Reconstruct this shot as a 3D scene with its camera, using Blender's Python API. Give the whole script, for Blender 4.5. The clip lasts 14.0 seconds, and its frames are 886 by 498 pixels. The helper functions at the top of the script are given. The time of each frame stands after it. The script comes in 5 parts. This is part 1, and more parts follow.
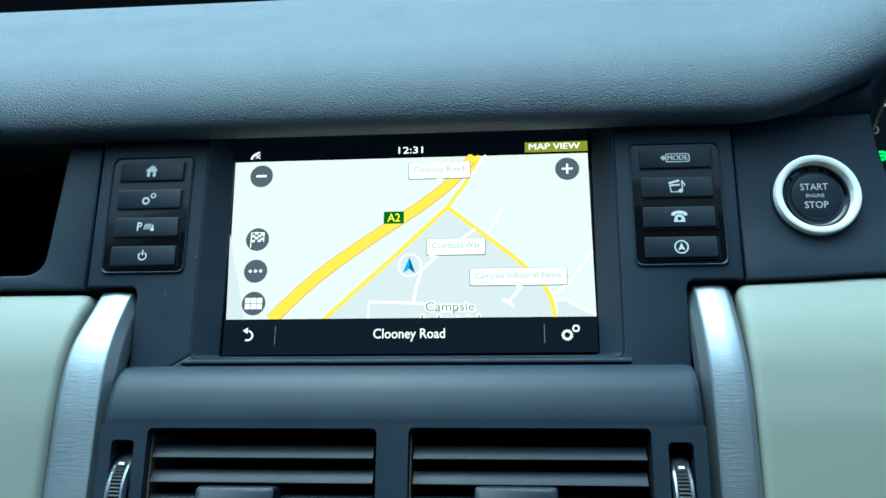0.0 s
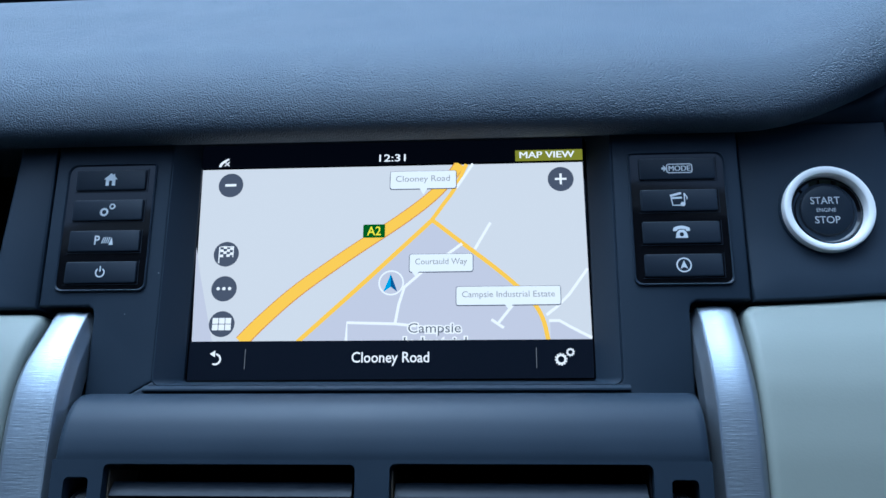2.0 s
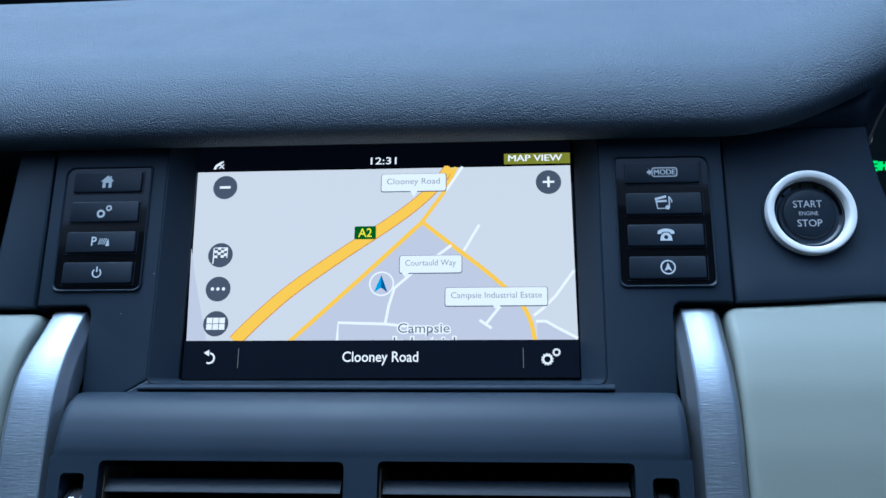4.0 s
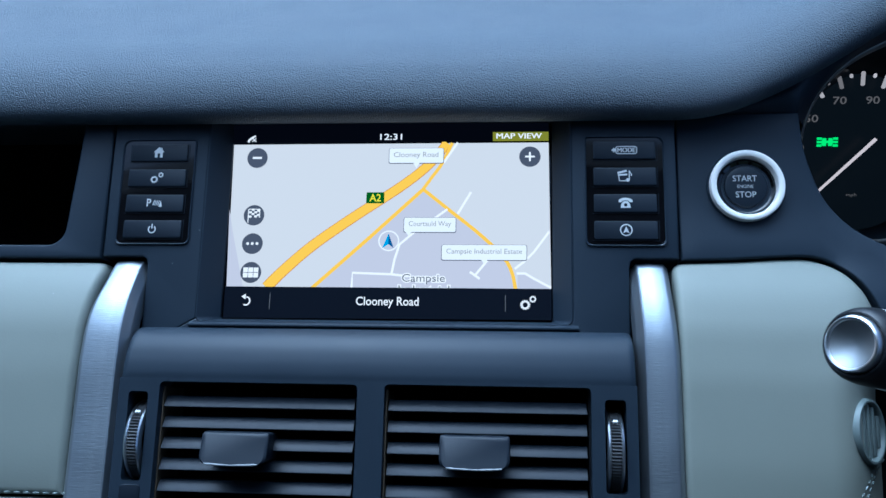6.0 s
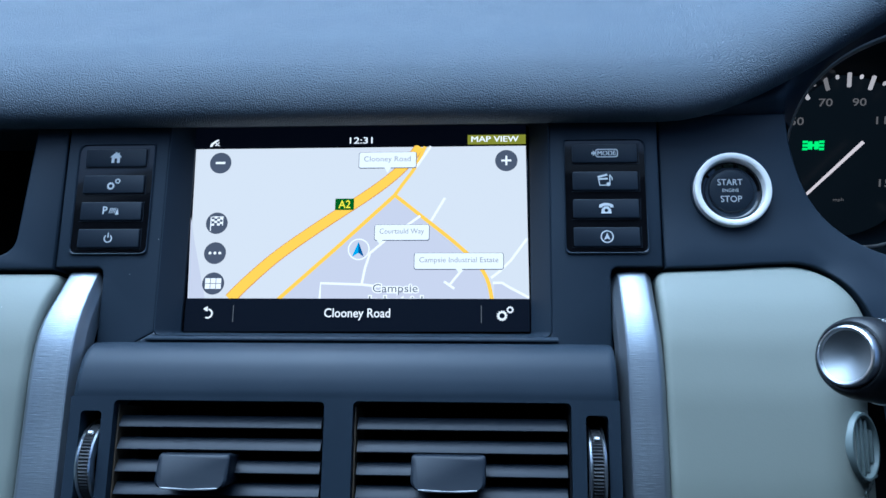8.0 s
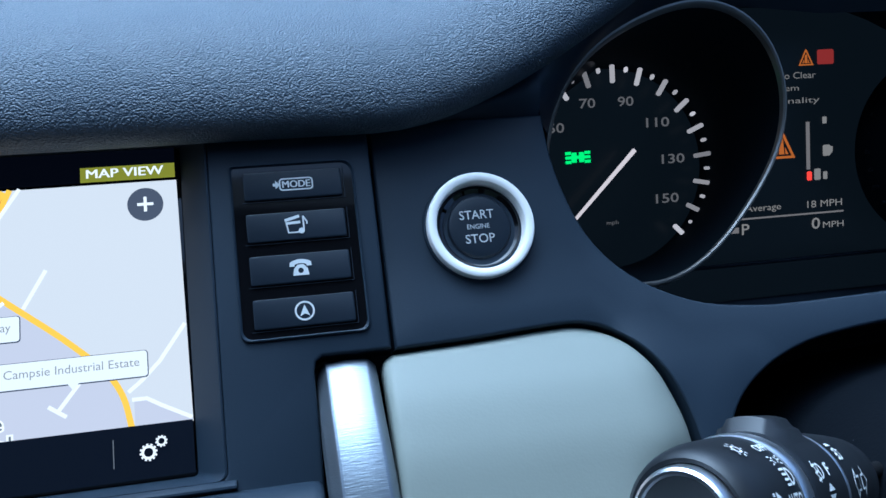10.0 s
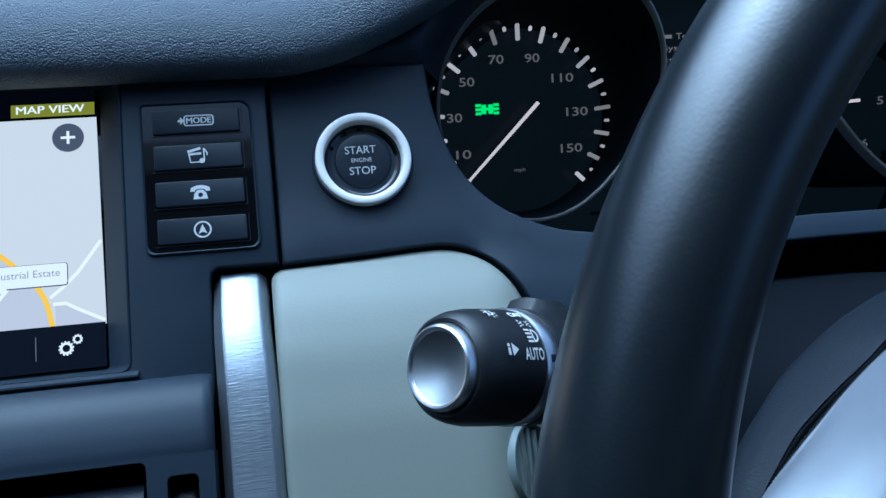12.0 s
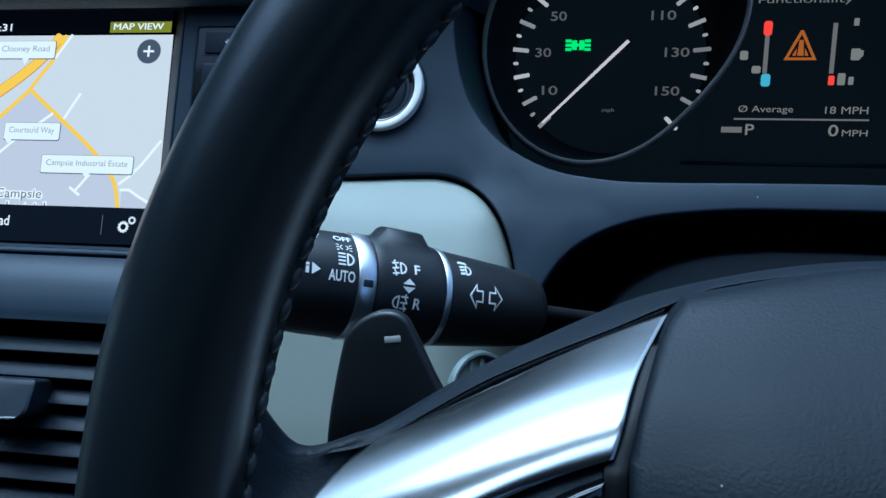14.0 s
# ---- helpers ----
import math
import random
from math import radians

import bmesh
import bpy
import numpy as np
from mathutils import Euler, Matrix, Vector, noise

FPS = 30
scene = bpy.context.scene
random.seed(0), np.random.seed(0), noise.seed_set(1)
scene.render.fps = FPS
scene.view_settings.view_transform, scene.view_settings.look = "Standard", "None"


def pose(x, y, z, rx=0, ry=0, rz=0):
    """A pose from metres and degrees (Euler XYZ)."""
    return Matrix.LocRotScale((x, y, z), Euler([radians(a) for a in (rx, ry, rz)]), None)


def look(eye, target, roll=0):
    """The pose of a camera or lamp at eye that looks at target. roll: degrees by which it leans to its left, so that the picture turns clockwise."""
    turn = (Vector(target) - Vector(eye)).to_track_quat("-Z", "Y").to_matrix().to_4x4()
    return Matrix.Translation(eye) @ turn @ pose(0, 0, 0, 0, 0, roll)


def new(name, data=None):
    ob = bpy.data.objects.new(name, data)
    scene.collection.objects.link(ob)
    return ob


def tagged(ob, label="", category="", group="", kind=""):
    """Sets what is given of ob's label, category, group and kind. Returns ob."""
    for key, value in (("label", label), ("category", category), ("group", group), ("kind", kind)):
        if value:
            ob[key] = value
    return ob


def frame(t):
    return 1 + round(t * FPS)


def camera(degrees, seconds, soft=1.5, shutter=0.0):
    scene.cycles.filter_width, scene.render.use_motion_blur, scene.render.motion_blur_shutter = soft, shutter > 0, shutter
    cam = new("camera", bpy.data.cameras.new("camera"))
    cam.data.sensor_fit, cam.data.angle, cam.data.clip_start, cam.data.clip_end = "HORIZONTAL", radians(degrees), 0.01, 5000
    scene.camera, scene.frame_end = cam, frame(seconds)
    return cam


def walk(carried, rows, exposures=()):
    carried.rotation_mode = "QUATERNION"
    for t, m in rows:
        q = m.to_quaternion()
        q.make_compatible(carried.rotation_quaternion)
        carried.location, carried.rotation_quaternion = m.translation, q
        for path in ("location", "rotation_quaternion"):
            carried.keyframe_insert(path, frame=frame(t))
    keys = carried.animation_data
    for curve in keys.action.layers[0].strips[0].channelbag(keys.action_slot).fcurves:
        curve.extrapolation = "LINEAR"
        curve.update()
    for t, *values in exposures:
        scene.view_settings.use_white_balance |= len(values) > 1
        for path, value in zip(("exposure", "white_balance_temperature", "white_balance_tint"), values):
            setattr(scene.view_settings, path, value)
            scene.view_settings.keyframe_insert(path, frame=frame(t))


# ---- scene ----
cam = camera(56.2, 14.0)
PATH = [
    (0, (0.0532, -0.3802, -0.1185), (-0.1294, 1.5337, 0.4325), 0.56),
    (0.5, (0.0525, -0.3509, -0.0956), (-0.0954, 1.5667, 0.4533), 0.27),
    (1, (0.0499, -0.3488, -0.0988), (-0.0868, 1.5711, 0.4446), 0.23),
    (1.5, (0.0514, -0.3527, -0.0987), (-0.0848, 1.5691, 0.4381), 0.27),
    (2, (0.0493, -0.3555, -0.1010), (-0.0877, 1.5661, 0.4361), 0.30),
    (4.3, (0.0568, -0.3629, -0.0996), (-0.0958, 1.5629, 0.4182), 0.60),
    (4.5, (0.0551, -0.3616, -0.1011), (-0.1092, 1.5674, 0.4007), 0.79),
    (5, (0.0486, -0.3595, -0.0922), (-0.1303, 1.5799, 0.3627), 1.06),
    (5.5, (0.0597, -0.4080, -0.1028), (-0.1079, 1.5415, 0.3114), 1.17),
    (6, (0.0674, -0.4347, -0.1130), (-0.0979, 1.5155, 0.2984), 1.24),
    (6.5, (0.0685, -0.4388, -0.1110), (-0.0968, 1.5132, 0.2919), 1.20),
    (7, (0.0660, -0.4332, -0.1114), (-0.1001, 1.5184, 0.2932), 1.18),
    (7.2, (0.0662, -0.4335, -0.1119), (-0.0990, 1.5175, 0.2957), 1.22),
    (9.3, (0.0995, -0.3202, -0.0802), (0.2767, 1.6146, 0.3941), -4.37),
    (9.5, (0.1060, -0.3025, -0.0726), (0.3651, 1.6238, 0.3985), -5.68),
    (10, (0.1191, -0.2796, -0.0633), (0.5090, 1.6246, 0.4080), -7.75),
    (10.5, (0.1257, -0.2804, -0.0610), (0.5575, 1.6121, 0.4205), -8.33),
    (11, (0.1284, -0.2838, -0.0608), (0.5568, 1.6076, 0.4283), -8.50),
    (11.5, (0.1351, -0.3008, -0.0774), (0.5316, 1.6038, 0.3862), -7.99),
    (12, (0.1558, -0.3216, -0.0960), (0.5251, 1.5991, 0.3220), -7.17),
    (12.5, (0.1508, -0.3240, -0.1013), (0.5070, 1.6039, 0.2938), -6.42),
    (13, (0.1545, -0.3187, -0.1073), (0.4592, 1.6267, 0.2428), -4.76),
    (13.3, (0.1959, -0.3240, -0.1058), (0.3694, 1.6380, 0.2414), -3.70),
    (13.5, (0.2292, -0.3305, -0.1057), (0.2722, 1.6403, 0.2319), -2.08),
    (13.7, (0.2519, -0.3384, -0.1013), (0.1403, 1.6344, 0.2083), -0.13),
    (14, (0.2742, -0.3369, -0.1024), (-0.0524, 1.6176, 0.1687), 3.43),
]
from mathutils import geometry

BACK = 36.0  # how far the dashboard face leans back from upright
DASH = pose(0, 0, 0.74, -BACK)
EXPOSURES = [(0, 1.58, 4400, -26), (0.3, 1.45, 4300, -14), (0.7, 1.2, 4215, -5), (1.2, 1.08, 4200, -4), (5.5, 1.05, 4180, -4), (7.0, 1.2, 4180, -4), (9.5, 1.22, 4185, -4), (11.0, 1.15, 4180, -5), (12.0, 1.04, 4130, -6), (13.0, 1.0, 4110, -8), (13.5, 1.08, 4080, -10), (14, 1.05, 4120, -9)]
walk(cam, [(t, DASH @ look(eye, target, roll)) for t, eye, target, roll in PATH], EXPOSURES)

# ---- world and light ----
world = bpy.data.worlds.new("world")
scene.world = world
world.use_nodes = True
wn = world.node_tree.nodes
sky = wn.new("ShaderNodeTexSky")
sky.sky_type, sky.sun_disc = "NISHITA", False
sky.sun_elevation, sky.sun_rotation = radians(69), radians(-31)
sky.air_density, sky.dust_density, sky.ozone_density = 0.3, 7.0, 1.0
wn["Background"].inputs["Strength"].default_value = 0.15
world.node_tree.links.new(sky.outputs[0], wn["Background"].inputs["Color"])
sun = new("sun", bpy.data.lights.new("sun", "SUN"))
sun.data.energy, sun.data.angle, sun.data.color = 1.08, radians(70), (1.0, 0.97, 0.93)
SUN_UP, SUN_SIDE = radians(69), radians(-31)
sun.matrix_world = look((0, 0, 5), (-5 * math.cos(SUN_UP) * math.sin(SUN_SIDE), -5 * math.cos(SUN_UP) * math.cos(SUN_SIDE), 5 - 5 * math.sin(SUN_UP)))


# ---- materials ----
def material(name, color, rough=0.5, metal=0.0, grain_size=0.001, bump=0.0, emit=0.0, spec=0.5, tint=0.12, stretch=(1, 1, 1), creases=False, wear=0.0, dust=0.0):
    """A principled material with two scales of variation: fine relief of grain_size metres and broad stains."""
    m = bpy.data.materials.new(name)
    m.use_nodes = True
    n, l = m.node_tree.nodes, m.node_tree.links
    b = n["Principled BSDF"]
    b.inputs["Base Color"].default_value = (*color, 1)
    b.inputs["Roughness"].default_value = rough
    b.inputs["Metallic"].default_value = metal
    b.inputs["Specular IOR Level"].default_value = spec
    if emit:
        b.inputs["Emission Color"].default_value = (*color, 1)
        b.inputs["Emission Strength"].default_value = emit
        b.inputs["Base Color"].default_value = (0.004, 0.004, 0.004, 1)
        b.inputs["Specular IOR Level"].default_value = 0.12
        b.inputs["Roughness"].default_value = 0.3
        return m
    tc = n.new("ShaderNodeTexCoord")
    mp = n.new("ShaderNodeMapping")
    mp.inputs["Scale"].default_value = stretch
    l.new(tc.outputs["Object"], mp.inputs["Vector"])
    broad = n.new("ShaderNodeTexNoise")
    broad.inputs["Scale"].default_value, broad.inputs["Detail"].default_value = 28, 5
    l.new(tc.outputs["Object"], broad.inputs["Vector"])
    mix = n.new("ShaderNodeMix")
    mix.data_type = "RGBA"
    mix.inputs["A"].default_value = (*[c * (1 - tint) for c in color], 1)
    mix.inputs["B"].default_value = (*[min(1, c * (1 + tint)) for c in color], 1)
    l.new(broad.outputs["Fac"], mix.inputs["Factor"])
    base = mix.outputs["Result"]
    if dust:
        sp = n.new("ShaderNodeTexVoronoi")
        sp.inputs["Scale"].default_value = 150
        l.new(tc.outputs["Object"], sp.inputs["Vector"])
        gate = n.new("ShaderNodeTexNoise")
        gate.inputs["Scale"].default_value = 420
        l.new(tc.outputs["Object"], gate.inputs["Vector"])
        th = n.new("ShaderNodeMapRange")
        th.inputs["From Min"].default_value, th.inputs["From Max"].default_value = 0.055, 0.03
        l.new(sp.outputs["Distance"], th.inputs["Value"])
        rnd = n.new("ShaderNodeSeparateColor")
        l.new(sp.outputs["Color"], rnd.inputs["Color"])
        few = n.new("ShaderNodeMath")
        few.operation = "GREATER_THAN"
        few.inputs[1].default_value = 1 - dust
        l.new(rnd.outputs["Red"], few.inputs[0])
        both = n.new("ShaderNodeMath")
        both.operation = "MULTIPLY"
        l.new(th.outputs["Result"], both.inputs[0])
        l.new(few.outputs["Value"], both.inputs[1])
        speck = n.new("ShaderNodeMix")
        speck.data_type = "RGBA"
        speck.inputs["B"].default_value = (0.45, 0.45, 0.42, 1)
        l.new(both.outputs["Value"], speck.inputs["Factor"])
        l.new(base, speck.inputs["A"])
        base = speck.outputs["Result"]
    l.new(base, b.inputs["Base Color"])
    rr = n.new("ShaderNodeMapRange")
    rr.inputs["To Min"].default_value, rr.inputs["To Max"].default_value = max(0.02, rough - min(0.07, rough * 0.5) - wear), min(1, rough + min(0.07, rough * 0.5) + wear)
    l.new(broad.outputs["Fac"], rr.inputs["Value"])
    l.new(rr.outputs["Result"], b.inputs["Roughness"])
    if bump:
        if creases:
            warp = n.new("ShaderNodeTexNoise")
            warp.inputs["Scale"].default_value, warp.inputs["Detail"].default_value = 0.45 / grain_size, 2
            l.new(mp.outputs["Vector"], warp.inputs["Vector"])
            add = n.new("ShaderNodeVectorMath")
            add.operation = "MULTIPLY_ADD"
            add.inputs[1].default_value = (grain_size * 0.9,) * 3
            l.new(warp.outputs["Color"], add.inputs[0])
            l.new(mp.outputs["Vector"], add.inputs[2])
            fine = n.new("ShaderNodeTexVoronoi")
            fine.feature = "SMOOTH_F1"
            fine.inputs["Scale"].default_value = 1 / grain_size
            fine.inputs["Smoothness"].default_value = 0.6
            l.new(add.outputs["Vector"], fine.inputs["Vector"])
            height = fine.outputs["Distance"]
        else:
            fine = n.new("ShaderNodeTexNoise")
            fine.inputs["Scale"].default_value, fine.inputs["Detail"].default_value = 1 / grain_size, 3
            l.new(mp.outputs["Vector"], fine.inputs["Vector"])
            height = fine.outputs["Fac"]
        bn = n.new("ShaderNodeBump")
        bn.inputs["Strength"].default_value, bn.inputs["Distance"].default_value = bump, grain_size * (0.5 if bump < 0.9 else 1.25)
        bn.invert = creases
        l.new(height, bn.inputs["Height"])
        l.new(bn.outputs["Normal"], b.inputs["Normal"])
    return m


M_PAD = material("grained_dash_skin", (0.065, 0.083, 0.107), 0.56, grain_size=0.00060, bump=0.95, creases=True, stretch=(0.9, 1, 1), spec=0.5, wear=0.07, dust=0.004)
M_FASCIA = material("soft_touch_plastic", (0.0174, 0.0252, 0.038), 0.5, grain_size=0.0005, bump=0.15, dust=0.02, spec=0.28)
# leather's green darkened, to stand for the shade the grille lies in
M_GRILLE = material("shaded_grey_green", (0.15, 0.178, 0.17), 0.5, grain_size=0.0006, bump=0.1)
M_GREEN = material("grey_green_leather", (0.224, 0.236, 0.200), 0.55, grain_size=0.0009, bump=0.05, creases=True, tint=0.04, dust=0.006)
M_THREAD = material("grey_thread", (0.17, 0.195, 0.185), 0.8, grain_size=0.0003, bump=0.4)
M_ALU = material("brushed_aluminium", (0.385, 0.41, 0.44), 0.48, 1.0, grain_size=0.0005, bump=0.45, stretch=(0.05, 1, 1), tint=0.05)
M_ALU_SPOKE = material("satin_aluminium", (0.27, 0.275, 0.275), 0.20, 1.0, grain_size=0.0006, bump=0.03, tint=0.04)
M_CHROME = material("satin_chrome", (0.82, 0.83, 0.85), 0.3, 1.0, grain_size=0.0008, bump=0.03, tint=0.03)
M_RING = material("frosted_metal_ring", (0.95, 0.91, 0.85), 0.30, 0.0, grain_size=0.0004, bump=0.05, tint=0.02)
M_GLOSS = material("gloss_black_plastic", (0.004, 0.004, 0.005), 0.06, tint=0.3, dust=0.006, spec=0.6)
M_BUTTON = material("button_plastic", (0.011, 0.0155, 0.024), 0.46, grain_size=0.0004, bump=0.1, spec=0.24)
M_MARK = material("white_print", (0.66, 0.655, 0.63), 0.5, tint=0.03)
M_WORN = material("worn_print", (0.52, 0.52, 0.51), 0.55, tint=0.06)
M_DASH = material("yellowed_print", (0.42, 0.41, 0.37), 0.6, tint=0.05)
# near-black; in the tray and column opening it stands for their shade
M_VOID = material("void_black", (0.005, 0.005, 0.006), 0.85, tint=0.2, spec=0.12)
M_SLAT = material("vent_plastic", (0.0085, 0.012, 0.019), 0.46, grain_size=0.0006, bump=0.12, spec=0.23)
M_RUBBER = material("black_rubber", (0.014, 0.014, 0.016), 0.6, grain_size=0.0005, bump=0.3)
M_LEATHER = material("black_leather", (0.005, 0.0075, 0.011), 0.32, grain_size=0.0008, bump=0.04, creases=True, spec=0.9)
M_HUB = material("grained_hub_skin", (0.0075, 0.0105, 0.0155), 0.5, grain_size=0.0008, bump=0.2, creases=True, dust=0.010, spec=0.2)
M_TRIM = material("black_trim", (0.005, 0.005, 0.006), 0.35, dust=0.05, spec=0.12)
M_SHROUD = material("shroud_plastic", (0.0035, 0.0045, 0.0065), 0.6, grain_size=0.0010, bump=0.12, creases=True, dust=0.03, spec=0.05)
M_STITCH = material("black_thread", (0.016, 0.018, 0.022), 0.40, grain_size=0.0004, bump=0.3)
M_STALK = material("stalk_plastic", (0.010, 0.011, 0.013), 0.42, grain_size=0.0003, bump=0.08, spec=0.35)
M_LINING = material("grey_cabin_lining", (0.10, 0.10, 0.10), 0.9, grain_size=0.002, bump=0.3)
M_CARPET = material("dark_carpet", (0.03, 0.03, 0.032), 0.95, grain_size=0.003, bump=0.6)
M_DULL = material("dull_metal", (0.24, 0.245, 0.25), 0.5, 0.6)
M_TAN = material("seam_edge_strip", (0.10, 0.075, 0.045), 0.6)
M_ASPHALT = material("tarmac", (0.05, 0.05, 0.052), 0.9, grain_size=0.01, bump=0.4)
M_SKY_SCREEN = material("dark_sky_screen", (0.045, 0.06, 0.04), 0.9, grain_size=0.08, bump=0.8)
# lit display colours
GLOW = 0.46


def lit(name, color, k=1.0):
    r, g, b = color  # display whites are warmer than the daylight round them
    return material(name, (r * 1.34, g * 0.98, b * 0.71), emit=GLOW * k)


M_MAP = lit("lit_map_ground", (0.675, 0.70, 0.75))
M_AREA = lit("lit_map_area", (0.58, 0.595, 0.70))
M_ROAD = lit("lit_map_road", (0.95, 0.60, 0.045))
M_EDGE = lit("lit_map_road_edge", (0.62, 0.28, 0.05))
M_LANE = lit("lit_map_lane", (0.92, 0.95, 1.0))
M_CARD = lit("lit_white_card", (0.86, 0.92, 1.0))
M_SOFTINK = lit("lit_pale_grey_ink", (0.30, 0.32, 0.34))
M_INK = lit("lit_grey_ink", (0.14, 0.16, 0.19))
M_DISC = lit("lit_slate_disc", (0.075, 0.09, 0.135))
M_BAR = lit("lit_dark_bar", (0.001, 0.0015, 0.004))
M_BAR2 = lit("lit_navy_bar", (0.002, 0.004, 0.012))
M_OLIVE = lit("lit_olive_tab", (0.22, 0.23, 0.015))
M_WHITE = lit("lit_white", (0.9, 0.94, 1.0))
M_SIGN = lit("lit_green_sign", (0.012, 0.10, 0.002))
M_YELLOW = lit("lit_yellow", (0.95, 0.85, 0.01))
M_BLUE = lit("lit_blue", (0.03, 0.36, 0.75))
M_NAVY = lit("lit_dark_blue", (0.02, 0.10, 0.30))
M_GREENLAMP = lit("lit_green_lamp", (0.0, 0.85, 0.15))
M_REDLAMP = lit("lit_red_lamp", (0.9, 0.05, 0.03))
M_REDDIM = lit("lit_dim_red_lamp", (0.20, 0.02, 0.018))
M_AMBER = lit("lit_amber_lamp", (0.36, 0.10, 0.01))
M_PALE = lit("lit_pale_text", (0.20, 0.19, 0.18))
M_PALEDIM = lit("lit_pale_dim", (0.15, 0.14, 0.14))
M_MESSAGE = lit("lit_message", (0.16, 0.153, 0.147))
M_CAP = material("dished_silver", (0.31, 0.32, 0.33), 0.58, 1.0, tint=0.04)
M_CYAN = lit("lit_cyan_lamp", (0.14, 0.42, 0.58))
# faint glow lifts the black, also on the unlit back plate and dial faces
M_PANEL = lit("lit_black_panel", (0.0028, 0.0046, 0.0072))
# the glow imitates glints on the metal ticks, its strength varied tick by tick
M_TICK = lit("glint_tick", (0.36, 0.34, 0.35))
tn, tl = M_TICK.node_tree.nodes, M_TICK.node_tree.links
info_node, span = tn.new("ShaderNodeObjectInfo"), tn.new("ShaderNodeMapRange")
span.inputs["To Min"].default_value, span.inputs["To Max"].default_value = GLOW * 0.4, GLOW * 1.5
tl.new(info_node.outputs["Random"], span.inputs["Value"])
tl.new(span.outputs["Result"], tn["Principled BSDF"].inputs["Emission Strength"])
M_NEEDLE = lit("backlit_needle", (0.62, 0.55, 0.56))
M_DIALNUM = lit("backlit_number", (0.10, 0.097, 0.10))
M_TUBE = material("dial_tube_black", (0.012, 0.017, 0.023), 0.9, spec=0.05)
M_DARKMETAL = material("dark_satin_metal", (0.37, 0.345, 0.31), 0.34, 0.6, tint=0.05)


# ---- building helpers ----
def mesh_object(name, bm, mat, smooth=35):
    bmesh.ops.recalc_face_normals(bm, faces=bm.faces)
    me = bpy.data.meshes.new(name)
    bm.to_mesh(me)
    bm.free()
    for p in me.polygons:
        p.use_smooth = bool(smooth)
    if smooth:
        me.set_sharp_from_angle(angle=radians(smooth))
    me.materials.append(mat)
    return new(name, me)


def part(name, bm, mat, parent, label="", smooth=35):
    ob = mesh_object(name, bm, mat, smooth)
    ob.parent = parent
    return tagged(ob, label=label)


def thing(name, label, category, at=(0, 0, 0), turn=(0, 0, 0), group="", kind=""):
    """An empty at a place of the dashboard's own axes (x right, y ahead, z up its face)."""
    ob = new(name)
    ob.empty_display_size = 0.02
    ob.matrix_world = DASH @ pose(*at, *turn)
    return tagged(ob, label, category, group, kind)


def box(bm, lo, hi, r=0.0, seg=2):
    vs = bmesh.ops.create_cube(bm, size=1)["verts"]
    for v in vs:
        v.co = Vector([a + (b - a) * (c + 0.5) for a, b, c in zip(lo, hi, v.co)])
    if r:
        es = list({e for v in vs for e in v.link_edges})
        bmesh.ops.bevel(bm, geom=es, offset=r, segments=seg, profile=0.5, affect="EDGES")
    return bm


def loft(bm, rings, closed=True, cap0=False, cap1=False):
    """Skin between rings of equal count; closed: each ring is a loop."""
    vv = [[bm.verts.new(p) for p in r] for r in rings]
    n = len(rings[0])
    for a, b in zip(vv, vv[1:]):
        for i in range(n if closed else n - 1):
            j = (i + 1) % n
            bm.faces.new((a[i], a[j], b[j], b[i]))
    if cap0:
        bm.faces.new(vv[0][::-1])
    if cap1:
        bm.faces.new(vv[-1])
    return vv


def spline(pts, n=8, closed=False):
    """A smooth curve through points (Catmull-Rom), n steps a span."""
    P = [np.array(p, float) for p in pts]
    m, out = len(P), []
    for i in range(m if closed else m - 1):
        if closed:
            a, b, c, d = P[(i - 1) % m], P[i], P[(i + 1) % m], P[(i + 2) % m]
        else:
            a, b, c, d = P[max(i - 1, 0)], P[i], P[i + 1], P[min(i + 2, m - 1)]
        for k in range(n):
            t = k / n
            out.append(0.5 * (2 * b + (c - a) * t + (2 * a - 5 * b + 4 * c - d) * t * t + (3 * b - a - 3 * c + d) * t ** 3))
    if not closed:
        out.append(P[-1])
    return out


def rounded(x0, z0, x1, z1, r, n=5):
    """A rectangle with rounded corners, counter-clockwise in x and z; r: one radius, or four from the lower left on."""
    rs = r if isinstance(r, (tuple, list)) else (r,) * 4
    out = []
    for (cx, cz, a), q in zip(((x0, z0, 180), (x1, z0, 270), (x1, z1, 0), (x0, z1, 90)), rs):
        sx, sz = (1 if cx == x0 else -1), (1 if cz == z0 else -1)
        for k in range(n + 1):
            t = radians(a + 90 * k / n)
            out.append((cx + sx * q + q * math.cos(t), cz + sz * q + q * math.sin(t)))
    return out


def area2(o):
    return sum(a[0] * b[1] - b[0] * a[1] for a, b in zip(o, o[1:] + o[:1]))


def inset(o, d):
    """The outline moved inwards by d (counter-clockwise outlines)."""
    out, n = [], len(o)
    for i in range(n):
        a, b, c = np.array(o[i - 1]), np.array(o[i]), np.array(o[(i + 1) % n])
        e, f = b - a, c - b
        e, f = e / (np.linalg.norm(e) + 1e-12), f / (np.linalg.norm(f) + 1e-12)
        m = np.array((-e[1] - f[1], e[0] + f[0]))
        k = max(np.dot(m, m) / 2, 0.35)
        out.append(tuple(b + m * d / k))
    return out


